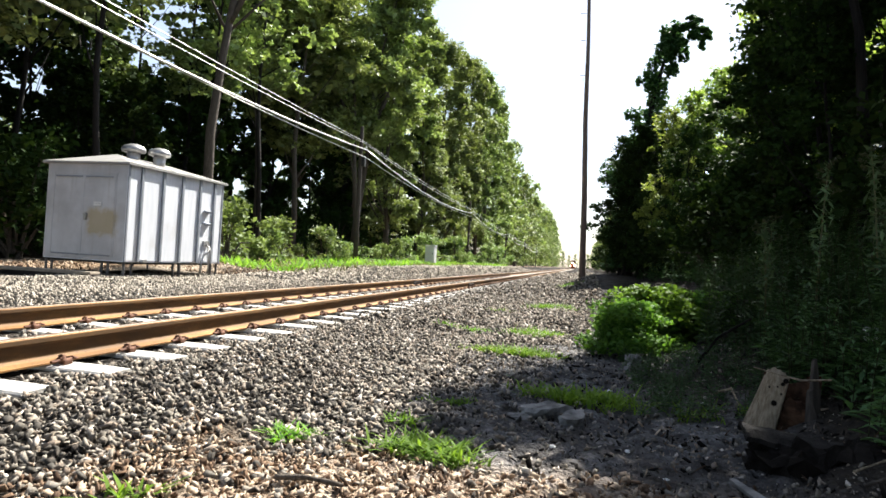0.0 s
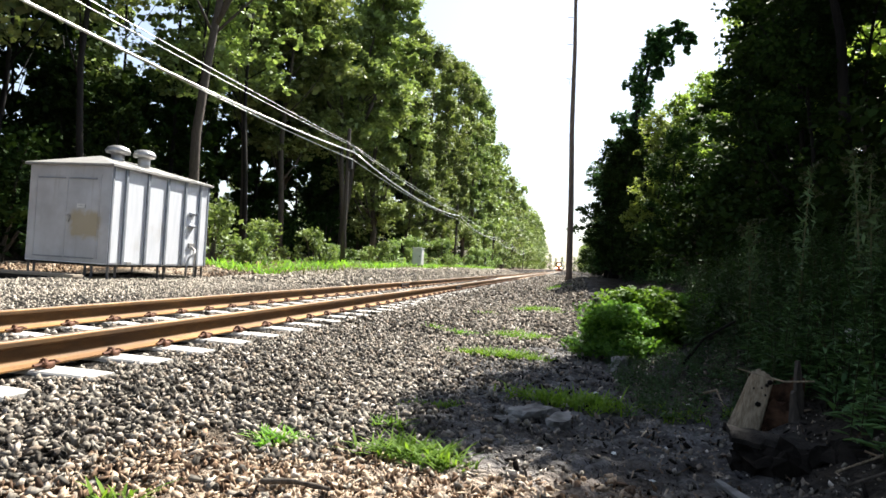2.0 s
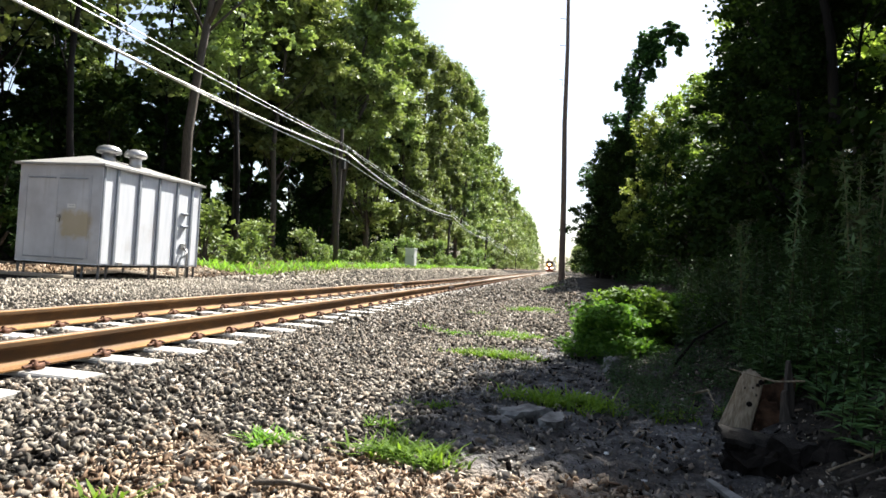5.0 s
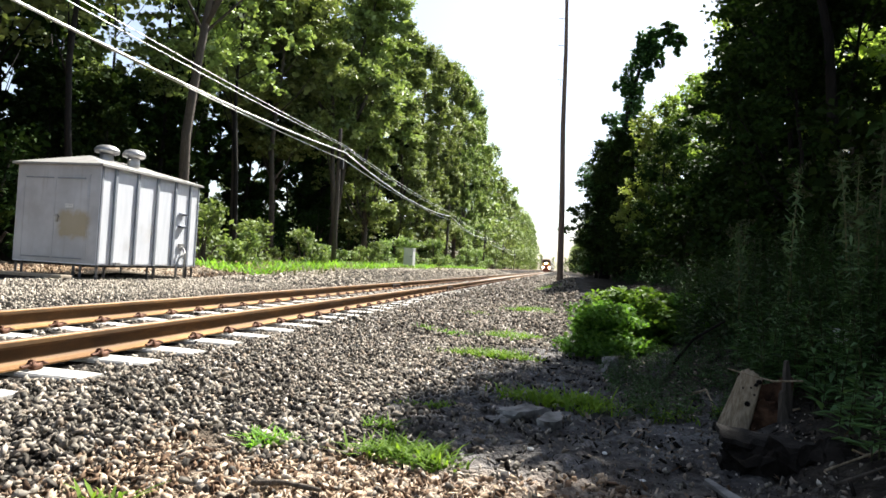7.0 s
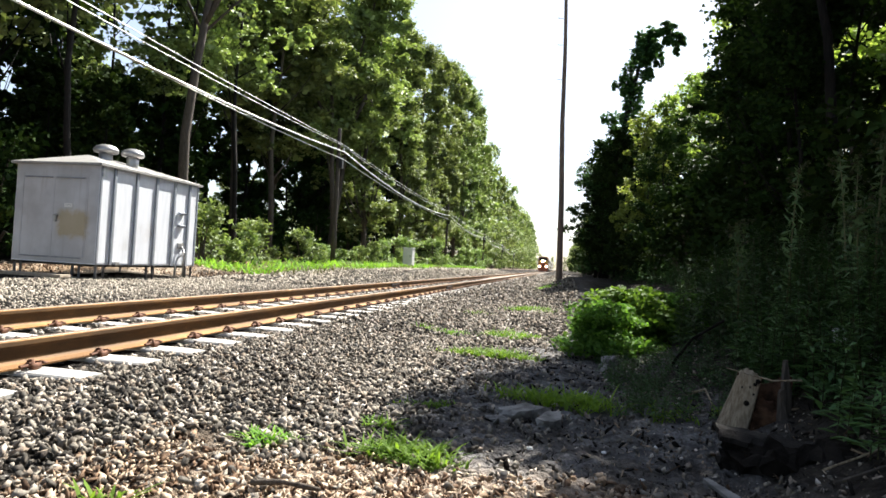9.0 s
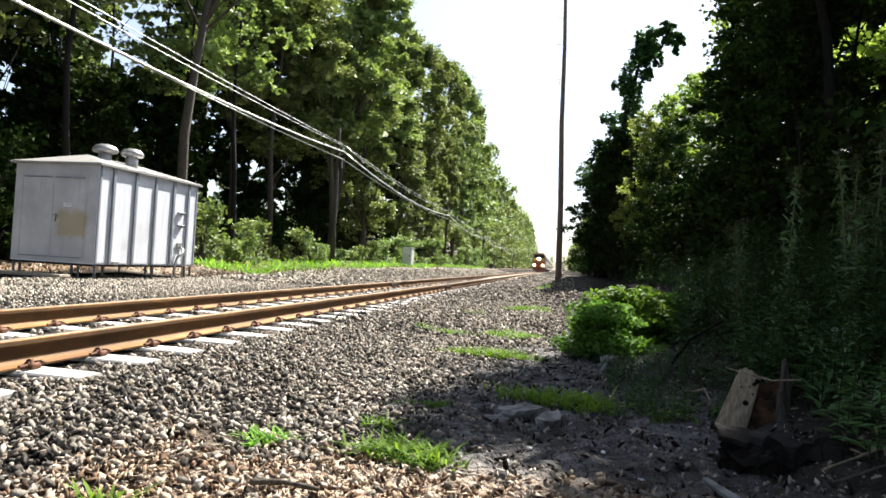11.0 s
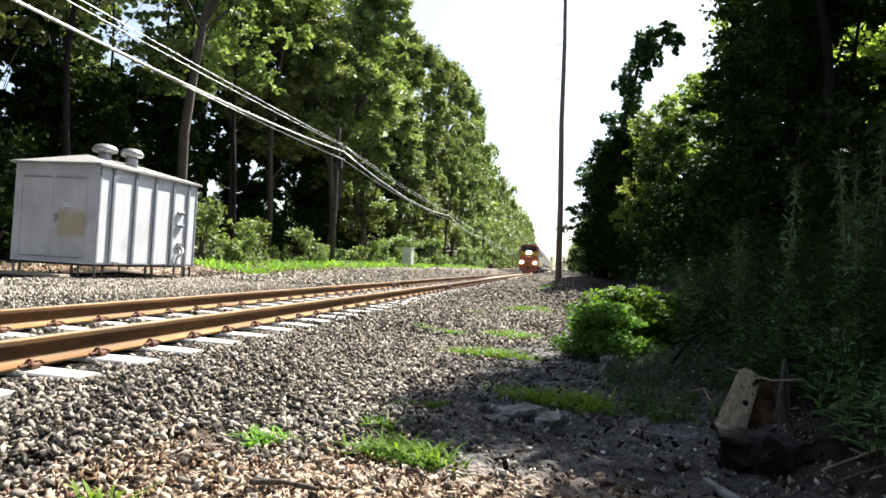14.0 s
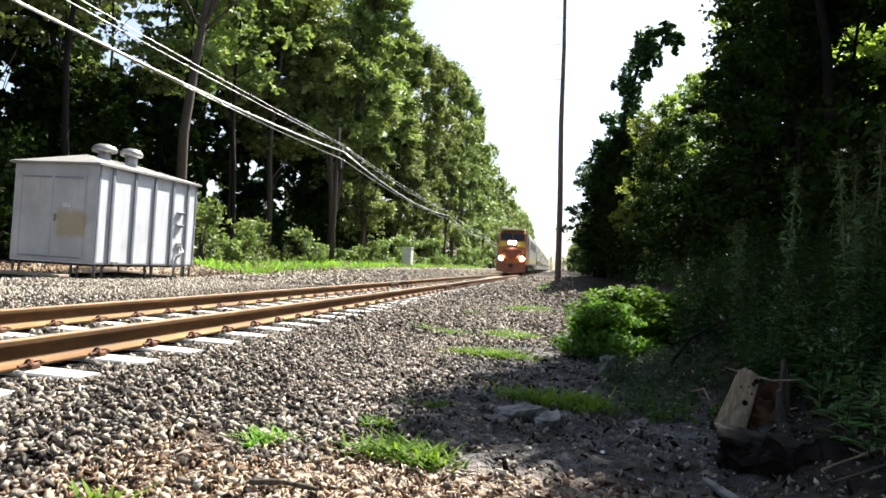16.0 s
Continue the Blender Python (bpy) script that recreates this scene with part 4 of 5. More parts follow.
# front row of the wood on the far side of the track
for x, y, s, p in ((-17.9, 20.2, 1.0, thin), (-18.6, 33.5, 1.05, thin), (-24.5, 35.0, 1.05, thin), (-26.5, 33.0, 0.95, thin), (-20.0, 41, 1.05, oak_b), (-17.4, 47, 0.95, oak_a),
                   (-17.0, 53, 1.0, draped), (-19.0, 60, 1.0, oak_b), (-17.2, 66, 0.97, draped), (-17.0, 74, 1.02, draped), (-16.9, 82, 1.08, draped),
                   (-17.0, 91, 1.14, draped), (-17.1, 101, 1.22, draped), (-17.2, 111, 1.22, draped), (-21.5, 39, 1.05, oak_a), (-22, 46, 1.1, oak_b),
                   (-22, 58, 1.1, oak_a), (-19.5, 30.0, 0.9, thin), (-22.5, 17.5, 1.0, thin)):
    plant(p, x, y, s, rnd.uniform(0, 360))
settle(oak_a, -18.5, 50, 1.1, 20)
settle(high, -17.3, 26.6, 1.0, 20)
settle(thin, -24.0, 22.5, 1.0, 40)
settle(oak_b, -20.5, 15.5, 1.0, 100)
settle(draped, -17.3, 121, 1.24, 50)
# deep wood behind it
for i in range(36):
    x = -23 - 24 * rnd.random()
    y = 2 + 80 * rnd.random()
    way = math.degrees(math.atan2(-x, y))
    if 33 < way < 41.5:
        continue
    plant(wood_a if i % 2 else wood_b, x, y, rnd.uniform(0.85, 1.15), rnd.uniform(0, 360))
for x, y in ((-20, 9), (-24, 6), (-24, 45)):
    plant(wood_b, x, y, rnd.uniform(0.9, 1.1), rnd.uniform(0, 360))
for i in range(17):
    plant(far_a, -49 - rnd.uniform(0, 6), 12 + i * 9, rnd.uniform(0.4, 0.5) + 0.012 * i, rnd.uniform(0, 360))
for i in range(8):
    plant(wood_a if i % 2 else wood_b, -23.0 + rnd.uniform(-1, 1), 58 + i * 9, rnd.uniform(1.05, 1.2), rnd.uniform(0, 360))
settle(wood_a, -26, 14, 1.0, 10)
for x, y, s in ((-28.5, 39.5, 0.6), (-31.5, 46, 0.8)):
    plant(wood_a, x, y, s, rnd.uniform(0, 360))
for x, y, s in ((-19.8, 24.5, 0.42), (-23, 29.5, 0.5), (-25, 27, 0.5), (-22, 34, 0.6), (-31, 39, 0.6), (-36, 44, 0.7), (-30, 33, 0.55), (-34, 50, 0.9)):
    plant(wood_b, x, y, s, rnd.uniform(0, 360))
settle(wood_b, -28, 21, 0.8, 200)
for i in range(18):
    y = 126 + i * 18
    plant(far_a, -18.2 + rnd.uniform(-0.6, 0.6), y, rnd.uniform(1.15, 1.28) * (1 - 0.004 * i), rnd.uniform(0, 360))
for i in range(14):
    y = 62 + i * 22
    plant(far_a, 5.8 + rnd.uniform(-0.5, 1.0) + 0.03 * i, y, rnd.uniform(0.50, 0.56), rnd.uniform(0, 360))
for i in range(9):
    plant(far_a, -26 + i * 6.5, 690 + rnd.uniform(-15, 15), rnd.uniform(0.5, 0.75), rnd.uniform(0, 360))
settle(far_a, 9.5, 70, 0.6, 30)
# wood on the near side
for x, y, s, p in ((8.4, 11.3, 1.0, slim), (11.0, 14.0, 0.78, wood_b), (4.9, 17.0, 0.7, slim), (4.2, 12.4, 0.45, slim), (3.3, 21.5, 0.4, slim), (2.6, 26.5, 0.36, slim), (4.5, 13.9, 0.62, slim), (2.0, 31.5, 0.5, slim), (4.6, 18.5, 0.62, slim), (7.0, 21.0, 0.95, slim_b),                    (7.7, 26.0, 0.95, slim), (4.25, 27.0, 0.57, slim_b), (2.45, 30.0, 0.55, slim), (3.5, 33.0, 0.60, slim), (2.6, 36.0, 0.55, slim),
                   (6.5, 34.0, 0.78, slim_b), (6.6, 46.0, 0.85, slim), (4.7, 51.0, 0.85, slim), (5.0, 59.0, 0.98, slim), (3.3, 25.0, 0.48, slim_b), (4.2, 42.0, 0.7, slim_b),
                   (1.9, 34.2, 0.58, slim), (3.4, 29.6, 0.5, slim), (10.9, 24.2, 0.58, slim_b), (5.1, 29.0, 0.70, slim_b), (9.5, 21.5, 0.6, wood_b), (13.0, 29.0, 0.72, slim_b), (13.2, 32.5, 0.95, wood_b), (11.6, 37.0, 0.9, wood_b), (15.5, 36.0, 1.0, wood_b), (9.0, 36.0, 0.75, wood_b), (15.0, 31.0, 0.82, wood_b), (5.6, 8.2, 0.9, slim), (8.0, 9.0, 0.72, wood_b)):
    plant(p, x, y, s, rnd.uniform(0, 360))
# Canopy tree out of view on the right, added to hold back sky light.
for x, y, s in ((6.9, 4.5, 0.95),):
    plant(canopy, x, y, s, rnd.uniform(0, 360))
settle(canopy, 8.0, 12.2, 0.9, 0)
# High crowns mostly above the view, placed to cast shade on dirt and weeds.
plant(spread, 6.8, 11.6, 1.0, 70)
plant(spread, 5.7, 9.0, 0.9, 160)
plant(spread, 6.6, 13.0, 0.95, 40)
settle(spread, 5.95, 14.6, 0.85, 0)
# Unseen trees beside and behind the camera, added to block sky light.
for x, y, s in ((5.8, 0.0, 0.7), (6.0, -5.0, 0.7), (5.0, -10.0, 0.7), (9.5, 2.0, 0.8), (10.0, -3.0, 0.8), (1.5, -14.0, 0.7), (11.0, -10.0, 0.8), (5.0, 3.0, 0.45)):
    plant(wood_b, x, y, s, rnd.uniform(0, 360))
for x, y in ((4.6, -1.5), (2.5, -11.0), (-2.0, -13.5), (-18.0, 0.0), (-18.5, -6.0), (-17.5, -12.0)):
    plant(wood_b, x, y, rnd.uniform(0.5, 0.7), rnd.uniform(0, 360))
settle(slim, 9.4, 45, 1.1, 0)
settle(slim_b, 11.5, 15, 1.1, 0)

# understory shrubs
UNDER = "sunlit leafy shrub at the edge of the wood"
sh_a = shrub_proto("shrub", 2.4, 1.5, 30, 50, 0.19, LEAF_SHRUB, UNDER, "shrub", "shrubs along the wood")
sh_b = shrub_proto("shrub", 1.5, 1.2, 24, 46, 0.17, LEAF_SHRUB, UNDER, "shrub", "shrubs along the wood")
sh_d = shrub_proto("shrub", 3.2, 1.7, 56, 42, 0.18, LEAF_SHADED, "leafy shrub darkened for the shade of the trees", "shrub", "shrubs along the wood")
for x, y, s in ((-15.6, 30.5, 0.9), (-14.8, 35, 0.8), (-15.2, 40, 1.0), (-14.6, 45, 0.9), (-14.4, 51, 1.1), (-14.2, 57, 1.15), (-14.6, 63, 1.25), (-13.9, 70, 1.2),
                (-14.1, 78, 1.3), (-13.8, 86, 1.2), (-14.0, 95, 1.3), (-13.6, 105, 1.3), (-13.8, 118, 1.5), (-13.5, 132, 1.5), (-13.5, 150, 1.6)):
    plant(sh_a if rnd.random() < 0.6 else sh_b, x, y, s * rnd.uniform(0.95, 1.35), rnd.uniform(0, 360))
for i in range(9):
    plant(sh_b, -13.6 + rnd.uniform(-0.8, 0.8), 27 + i * 5.2, rnd.uniform(0.45, 1.0), rnd.uniform(0, 360), rnd.uniform(0.5, 1.5))
settle(sh_a, -15.1, 24.8, 1.3, 0)
for x, y, s in ((-20.5, 19.5, 1.6), (-22.5, 22.0, 1.8), (-26.0, 25.0, 1.9), (-30.0, 29.0, 2.1), (-21.5, 24.5, 1.5)):
    plant(sh_d, x, y, s, rnd.uniform(0, 360))
settle(sh_b, -16.4, 27.8, 0.9, 0)
for x, y, s in ((4.6, 10.5, 1.0), (4.1, 14.4, 0.9), (4.2, 13.8, 0.9), (3.6, 18.0, 0.9), (3.4, 23.0, 0.9), (3.0, 29.0, 0.9), (2.6, 36.0, 0.9), (2.6, 41.0, 1.0), (3.0, 46.0, 1.1),
                (6.5, 9.2, 1.1), (5.2, 6.9, 0.8), (4.9, 20.5, 1.5), (5.8, 23.5, 2.0), (6.9, 27.5, 2.1), (8.6, 31.5, 2.2), (4.4, 25.5, 1.4), (5.2, 31.0, 1.6), (4.4, 38.0, 1.6), (11.8, 17.0, 1.7), (8.6, 13.6, 1.3), (2.5, 52.0, 1.1), (2.4, 60.0, 1.2)):
    plant(sh_d, x, y, s * rnd.uniform(0.9, 1.1), rnd.uniform(0, 360))
for i in range(24):
    plant(sh_d, -21.5 - rnd.uniform(0, 9), 8 + i * 2.6, rnd.uniform(1.1, 1.7), rnd.uniform(0, 360))
for i in range(11):
    plant(sh_d, -20.3 + rnd.uniform(-0.8, 0.8), 52 + i * 6.0, rnd.uniform(1.5, 1.9), rnd.uniform(0, 360))
settle(sh_d, 7.4, 11.2, 1.2, 0)

# leafy bush on the bank by the shoulder of the track
bush = shrub_proto("bush", 1.0, 0.85, 70, 120, 0.085, LEAF_BRIGHT, "bright green leafy bush growing on the trackside bank", "bush")
settle(bush, 0.95, 8.6, 1.0, 0, 0.82)
plant(bush, 0.55, 7.7, 0.72, 140, 0.8)
plant(bush, 1.75, 8.9, 0.75, 60, 0.62)


def weed_cloud(bx, by, heights, per, leaf, stem_r):
    """Stems with alternate narrow leaves: arrays for the leaves and for the stems."""
    n = len(bx)
    bz = ground_z(bx, by)
    lean = RNG.normal(size=(n, 2)) * 0.12
    t = np.linspace(0.12, 1.0, per)[None, :] + RNG.normal(size=(n, per)) * 0.02
    px = bx[:, None] + lean[:, :1] * t ** 2 * heights[:, None]
    py = by[:, None] + lean[:, 1:] * t ** 2 * heights[:, None]
    pz = bz[:, None] + t * heights[:, None]
    a = RNG.random((n, per)) * 2 * np.pi
    L = leaf * (1.25 - 0.85 * t) * (0.7 + 0.6 * RNG.random((n, per)))
    out = np.stack([np.cos(a), np.sin(a), 0.35 + 0.3 * RNG.normal(size=a.shape)], 2)
    out /= np.linalg.norm(out, axis=2)[..., None]
    side = np.stack([-np.sin(a), np.cos(a), np.zeros_like(a)], 2)
    p = np.stack([px, py, pz], 2)
    q = [p, p + out * (L * 0.45)[..., None] + side * (L * 0.13)[..., None], p + out * L[..., None] - np.array([0, 0, 0.2]) * L[..., None],
         p + out * (L * 0.45)[..., None] - side * (L * 0.13)[..., None]]
    v = np.stack(q, 2).reshape(-1, 3)
    f = np.arange(len(v)).reshape(-1, 4)
    b = np.stack([bx, by, bz - 0.03], 1)
    top = np.stack([bx + lean[:, 0] * heights, by + lean[:, 1] * heights, bz + heights], 1)
    mid = (b + top) / 2 - np.stack([lean[:, 0] * heights, lean[:, 1] * heights, 0 * heights], 1) * 0.25
    rings = []
    for c, r in ((b, stem_r), (mid, stem_r * 0.8), (top, stem_r * 0.3)):
        for w in range(3):
            rings.append(c + r * np.array([math.cos(w * 2.094), math.sin(w * 2.094), 0]))
    sv = np.stack(rings, 1).reshape(-1, 3)
    loc = np.array([(0, 1, 4, 3), (1, 2, 5, 4), (2, 0, 3, 5), (3, 4, 7, 6), (4, 5, 8, 7), (5, 3, 6, 8)])
    sf = (loc[None] + 9 * np.arange(n)[:, None, None]).reshape(-1, 4)
    return v, f, sv, sf


def weeds(name, bx, by, heights, per, leaf, stem_r, label, leafmat=None):
    v, f, sv, sf = weed_cloud(bx, by, heights, per, leaf, stem_r)
    w = thing(name, Matrix(), label, "weeds", kind="stuff")
    for nm, a, b, mt in (("leaves", v, f, leafmat or LEAF_WEED), ("stalks", sv, sf, STALK)):
        o = new(nm, np_mesh(nm, a, b, mt))
        o.parent = w
    return w


n = 620
wx, wy = scatter(n, 1.35, 4.6, 4.2, 10.5)
keep = (wx > 1.15 + 0.10 * np.abs(wy - 5.5)) & ((wx > 1.62) | (wy < 4.9) | (wy > 7.0) | (RNG.random(n) < 0.25))
wx, wy = wx[keep], wy[keep]
weeds("weeds", wx, wy, 0.35 + 0.55 * RNG.random(len(wx)) + 0.18 * (wx - 1.3), 34, 0.14, 0.005, "thick dark green weeds covering the shaded bank")
wx, wy = scatter(300, 2.3, 5.0, 10.5, 30.0)
weeds("weeds", wx, wy, 0.3 + 0.5 * RNG.random(300), 26, 0.17, 0.006, "thick dark green weeds covering the shaded bank")
wx, wy = scatter(560, 0.45, 2.2, 4.5, 7.2)
weeds("low_weeds", wx, wy, 0.06 + 0.17 * RNG.random(560), 14, 0.065, 0.003, "sparse low weeds on dirt", LEAF_WEED)

wx, wy = scatter(430, 1.5, 3.4, 3.1, 6.0)
weeds("weeds", wx, wy, 0.15 + 0.55 * RNG.random(430), 22, 0.12, 0.004, "fresh green weeds beside the stump", LEAF_FRESH)


def tall_weed(x, y, h, seed):
    """One tall weed with a nodding seed head."""
    w = thing("tall_weed", Matrix(), "tall seeding weed stalk with narrow grey-green leaves", "weed", "tall weeds on the bank")
    z = gz(x, y)
    r = random.Random(seed)
    bm = bmesh.new()
    lx, ly = r.uniform(-0.1, 0.1), r.uniform(-0.1, 0.1)
    pts = [(x + lx * t * t, y + ly * t * t, z + h * t) for t in (0, 0.3, 0.6, 0.85, 1.0)]
    ring_tube(bm, pts, [0.011, 0.009, 0.007, 0.005, 0.002], 6)
    part("stalk", bm, DRY, w)
    m = 190
    t = 0.08 + 0.92 * RNG.random(m)
    c = np.stack([x + lx * t * t + RNG.normal(size=m) * 0.075 * (1.15 - t), y + ly * t * t + RNG.normal(size=m) * 0.075 * (1.15 - t), z + h * t], 1)
    v, f = leaf_arrays(c, 0.085, 0.2, 0.2, 0.26)
    o = new("leaves", np_mesh("leaves", v, f, LEAF_TALL))
    o.parent = w
    m = 130
    a = RNG.random(m)
    k = RNG.integers(0, 7, m)
    d = 0.05 + 0.17 * a
    c = np.stack([x + lx + np.cos(k * 0.9) * d * 0.5, y + ly + np.sin(k * 0.9) * d * 0.5, z + h * (0.80 + 0.03 * k) + d * 0.6 - d * d * 1.6], 1) + RNG.normal(size=(m, 3)) * 0.012
    v, f = leaf_arrays(c, 0.035, 0.1, 0.2, 0.5)
    o = new("seed_head", np_mesh("seed_head", v, f, STALK))
    o.parent = w
    tagged(o, kind="stuff")


for i, (x, y, h) in enumerate(((2.05, 6.2, 1.50), (2.45, 6.0, 1.45), (2.62, 5.9, 1.62), (1.75, 6.6, 1.15), (2.2, 5.2, 0.95), (2.75, 6.6, 1.5), (1.95, 7.4, 1.2), (2.5, 5.1, 1.0))):
    tall_weed(x, y, h, i)

# ---------- grass ----------


def blades(bx, by, h, spread, w):
    """Arching blades of three quads each."""
    n = len(bx)
    a = RNG.random(n) * 2 * np.pi
    d = np.stack([np.cos(a), np.sin(a), 0 * a], 1)
    s = np.stack([-np.sin(a), np.cos(a), 0 * a], 1)
    b = np.stack([bx, by, ground_z(bx, by) - 0.01], 1)
    out = (spread * (0.25 + 1.1 * RNG.random(n)) * h)[:, None]
    droop = 0.15 + 0.55 * RNG.random(n)
    up = np.array([0, 0, 1.0])
    ww = (w * (0.7 + 0.6 * RNG.random(n)))[:, None]
    rows = []
    for t, k in ((0.0, 0.7), (0.4, 1.0), (0.75, 0.75), (1.0, 0.1)):
        c = b + d * out * t ** 1.3 + up * (h * (t - droop * t * t * 0.9))[:, None]
        rows += [c - s * ww * k, c + s * ww * k]
    v = np.stack(rows, 1).reshape(-1, 3)
    loc = np.array([(0, 1, 3, 2), (2, 3, 5, 4), (4, 5, 7, 6)])
    return v, (loc[None] + 8 * np.arange(n)[:, None, None]).reshape(-1, 4)


def tuft(x, y, rx, ry, n, h, label="bright green grass tuft growing in gravel"):
    k = 4 + n // 40
    cx, cy = np.clip(RNG.normal(size=k) * 0.45, -0.75, 0.75), np.clip(RNG.normal(size=k) * 0.45, -0.75, 0.75)
    i = RNG.integers(0, k, n)
    bx = x + rx * (cx[i] + RNG.normal(size=n) * 0.16)
    by = y + ry * (cy[i] + RNG.normal(size=n) * 0.16)
    v, f = blades(bx, by, h * (0.5 + 0.8 * RNG.random(n)), 1.25, 0.0062)
    return tagged(new("grass_tuft", np_mesh("grass_tuft", v, f, GRASS)), label, "grass", "grass tufts in the gravel", "stuff")


tuft(-0.73, 3.13, 0.32, 0.16, 560, 0.11)
tuft(-1.42, 3.03, 0.12, 0.13, 190, 0.085)
tuft(-1.62, 2.05, 0.12, 0.10, 60, 0.09)
tuft(-1.02, 3.62, 0.20, 0.10, 60, 0.10)
tuft(-0.90, 4.25, 0.25, 0.12, 110, 0.06)
tuft(0.05, 4.78, 0.50, 0.24, 620, 0.13, "green grass tuft growing in shaded dirt")
tuft(-0.68, 6.95, 0.58, 0.24, 950, 0.10)
tuft(-0.58, 9.1, 0.45, 0.42, 800, 0.11)
tuft(-1.52, 8.7, 0.42, 0.24, 420, 0.09)
tuft(-0.55, 14.6, 0.65, 0.8, 800, 0.14)
tuft(-1.5, 12.5, 0.40, 0.4, 160, 0.09)
tuft(-0.35, 27.0, 0.5, 0.9, 420, 0.16)
tuft(0.95, 4.75, 0.35, 0.30, 120, 0.09, "green grass tuft growing in shaded dirt")
n = 34000
wx, wy = scatter(n, -14.2, -9.6, 22.0, 95.0)
edge = -10.4 + 0.9 * np.sin(wy * 0.31) * np.sin(wy * 0.13 + 1)
patchy = np.sin(wx * 1.9 + wy * 0.7) * np.sin(wy * 1.3 - wx) + 0.6 * np.sin(wy * 0.45 + 2 * wx)
keep = (wx < edge) & (patchy + 0.5 * RNG.random(n) > -0.05)
wx, wy = wx[keep], wy[keep]
v, f = blades(wx, wy, 0.10 + 0.5 * RNG.random(len(wx)) ** 2.5, 1.0, 0.026)
tagged(new("grass", np_mesh("grass", v, f, GRASS)), "bright sunlit grass strip between gravel and wood", "grass", kind="stuff")

wx, wy = scatter(3500, -14.0, -9.8, 22.0, 80.0)
v, f = blades(wx, wy, 0.10 + 0.35 * RNG.random(3500), 0.8, 0.022)
tagged(new("dry_grass", np_mesh("dry_grass", v, f, DRY)), "dry straw-coloured grass mixed into the green strip", "grass", kind="stuff")
# Leaf screens that fill gaps in the wood, coloured dark for its shade.
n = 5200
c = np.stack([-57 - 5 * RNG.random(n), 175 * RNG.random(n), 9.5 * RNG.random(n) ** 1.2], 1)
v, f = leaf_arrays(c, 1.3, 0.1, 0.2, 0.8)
tagged(new("far_woods", np_mesh("far_woods", v, f, LEAF_SHADED)), "dense undergrowth deep in the wood, toned dark for shade", "woods", kind="stuff")
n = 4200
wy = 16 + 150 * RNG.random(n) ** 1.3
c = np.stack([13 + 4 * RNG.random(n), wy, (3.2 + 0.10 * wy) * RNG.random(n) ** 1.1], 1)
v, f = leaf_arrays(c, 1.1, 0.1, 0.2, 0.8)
tagged(new("far_woods", np_mesh("far_woods", v, f, LEAF_SHADED)), "dense undergrowth deep in the wood, toned dark for shade", "woods", kind="stuff")

# ---------- dead wood, rocks, litter ----------


def rock(x, y, sx, sy, sz, seed, label, mat=None, dz=0.0, flat=1.0):
    r = random.Random(seed)
    bm = bmesh.new()
    bmesh.ops.create_icosphere(bm, subdivisions=3, radius=0.5)
    for v in bm.verts:
        k = noise.noise(v.co * 16 + Vector((seed, 2, 0))) * 0.12 + noise.noise(v.co * 3.0 + Vector((seed * 3.1, 0, 0))) * 0.5 + noise.noise(v.co * 7 + Vector((0, seed, 0))) * 0.2
        v.co = Vector((v.co.x * sx, v.co.y * sy, min(max(v.co.z, -0.3), 0.5 * flat) * sz)) * (1 + k)
    return solid("rock", bm, mat or ROCK, pose(x, y, gz(x, y) + sz * 0.22 + dz, 0, 0, r.uniform(0, 360)), label, "rock")


rock(0.56, 6.60, 0.25, 0.19, 0.20, 4, "pale grey rock lying below the bush")
rock(-0.19, 4.24, 0.38, 0.17, 0.16, 5, "flat pale stone half sunk in dirt", flat=0.3)
rock(0.0, 4.14, 0.30, 0.15, 0.14, 8, "flat grey stone half sunk in dirt", flat=0.28)
rock(-0.32, 4.02, 0.14, 0.10, 0.05, 9, "flat grey stone half sunk in dirt")
rock(0.47, 4.75, 0.07, 0.05, 0.04, 12, "small white stone on dirt")
for i, (x, y, s) in enumerate(((0.30, 3.6, 0.035), (0.62, 3.9, 0.03), (0.45, 3.2, 0.03), (-0.1, 3.5, 0.035), (0.95, 5.1, 0.04), (0.28, 5.3, 0.05))):
    rock(x, y, s * 1.0, s * 0.7, s * 0.5, 20 + i, "small pale stone on dirt", LABEL)


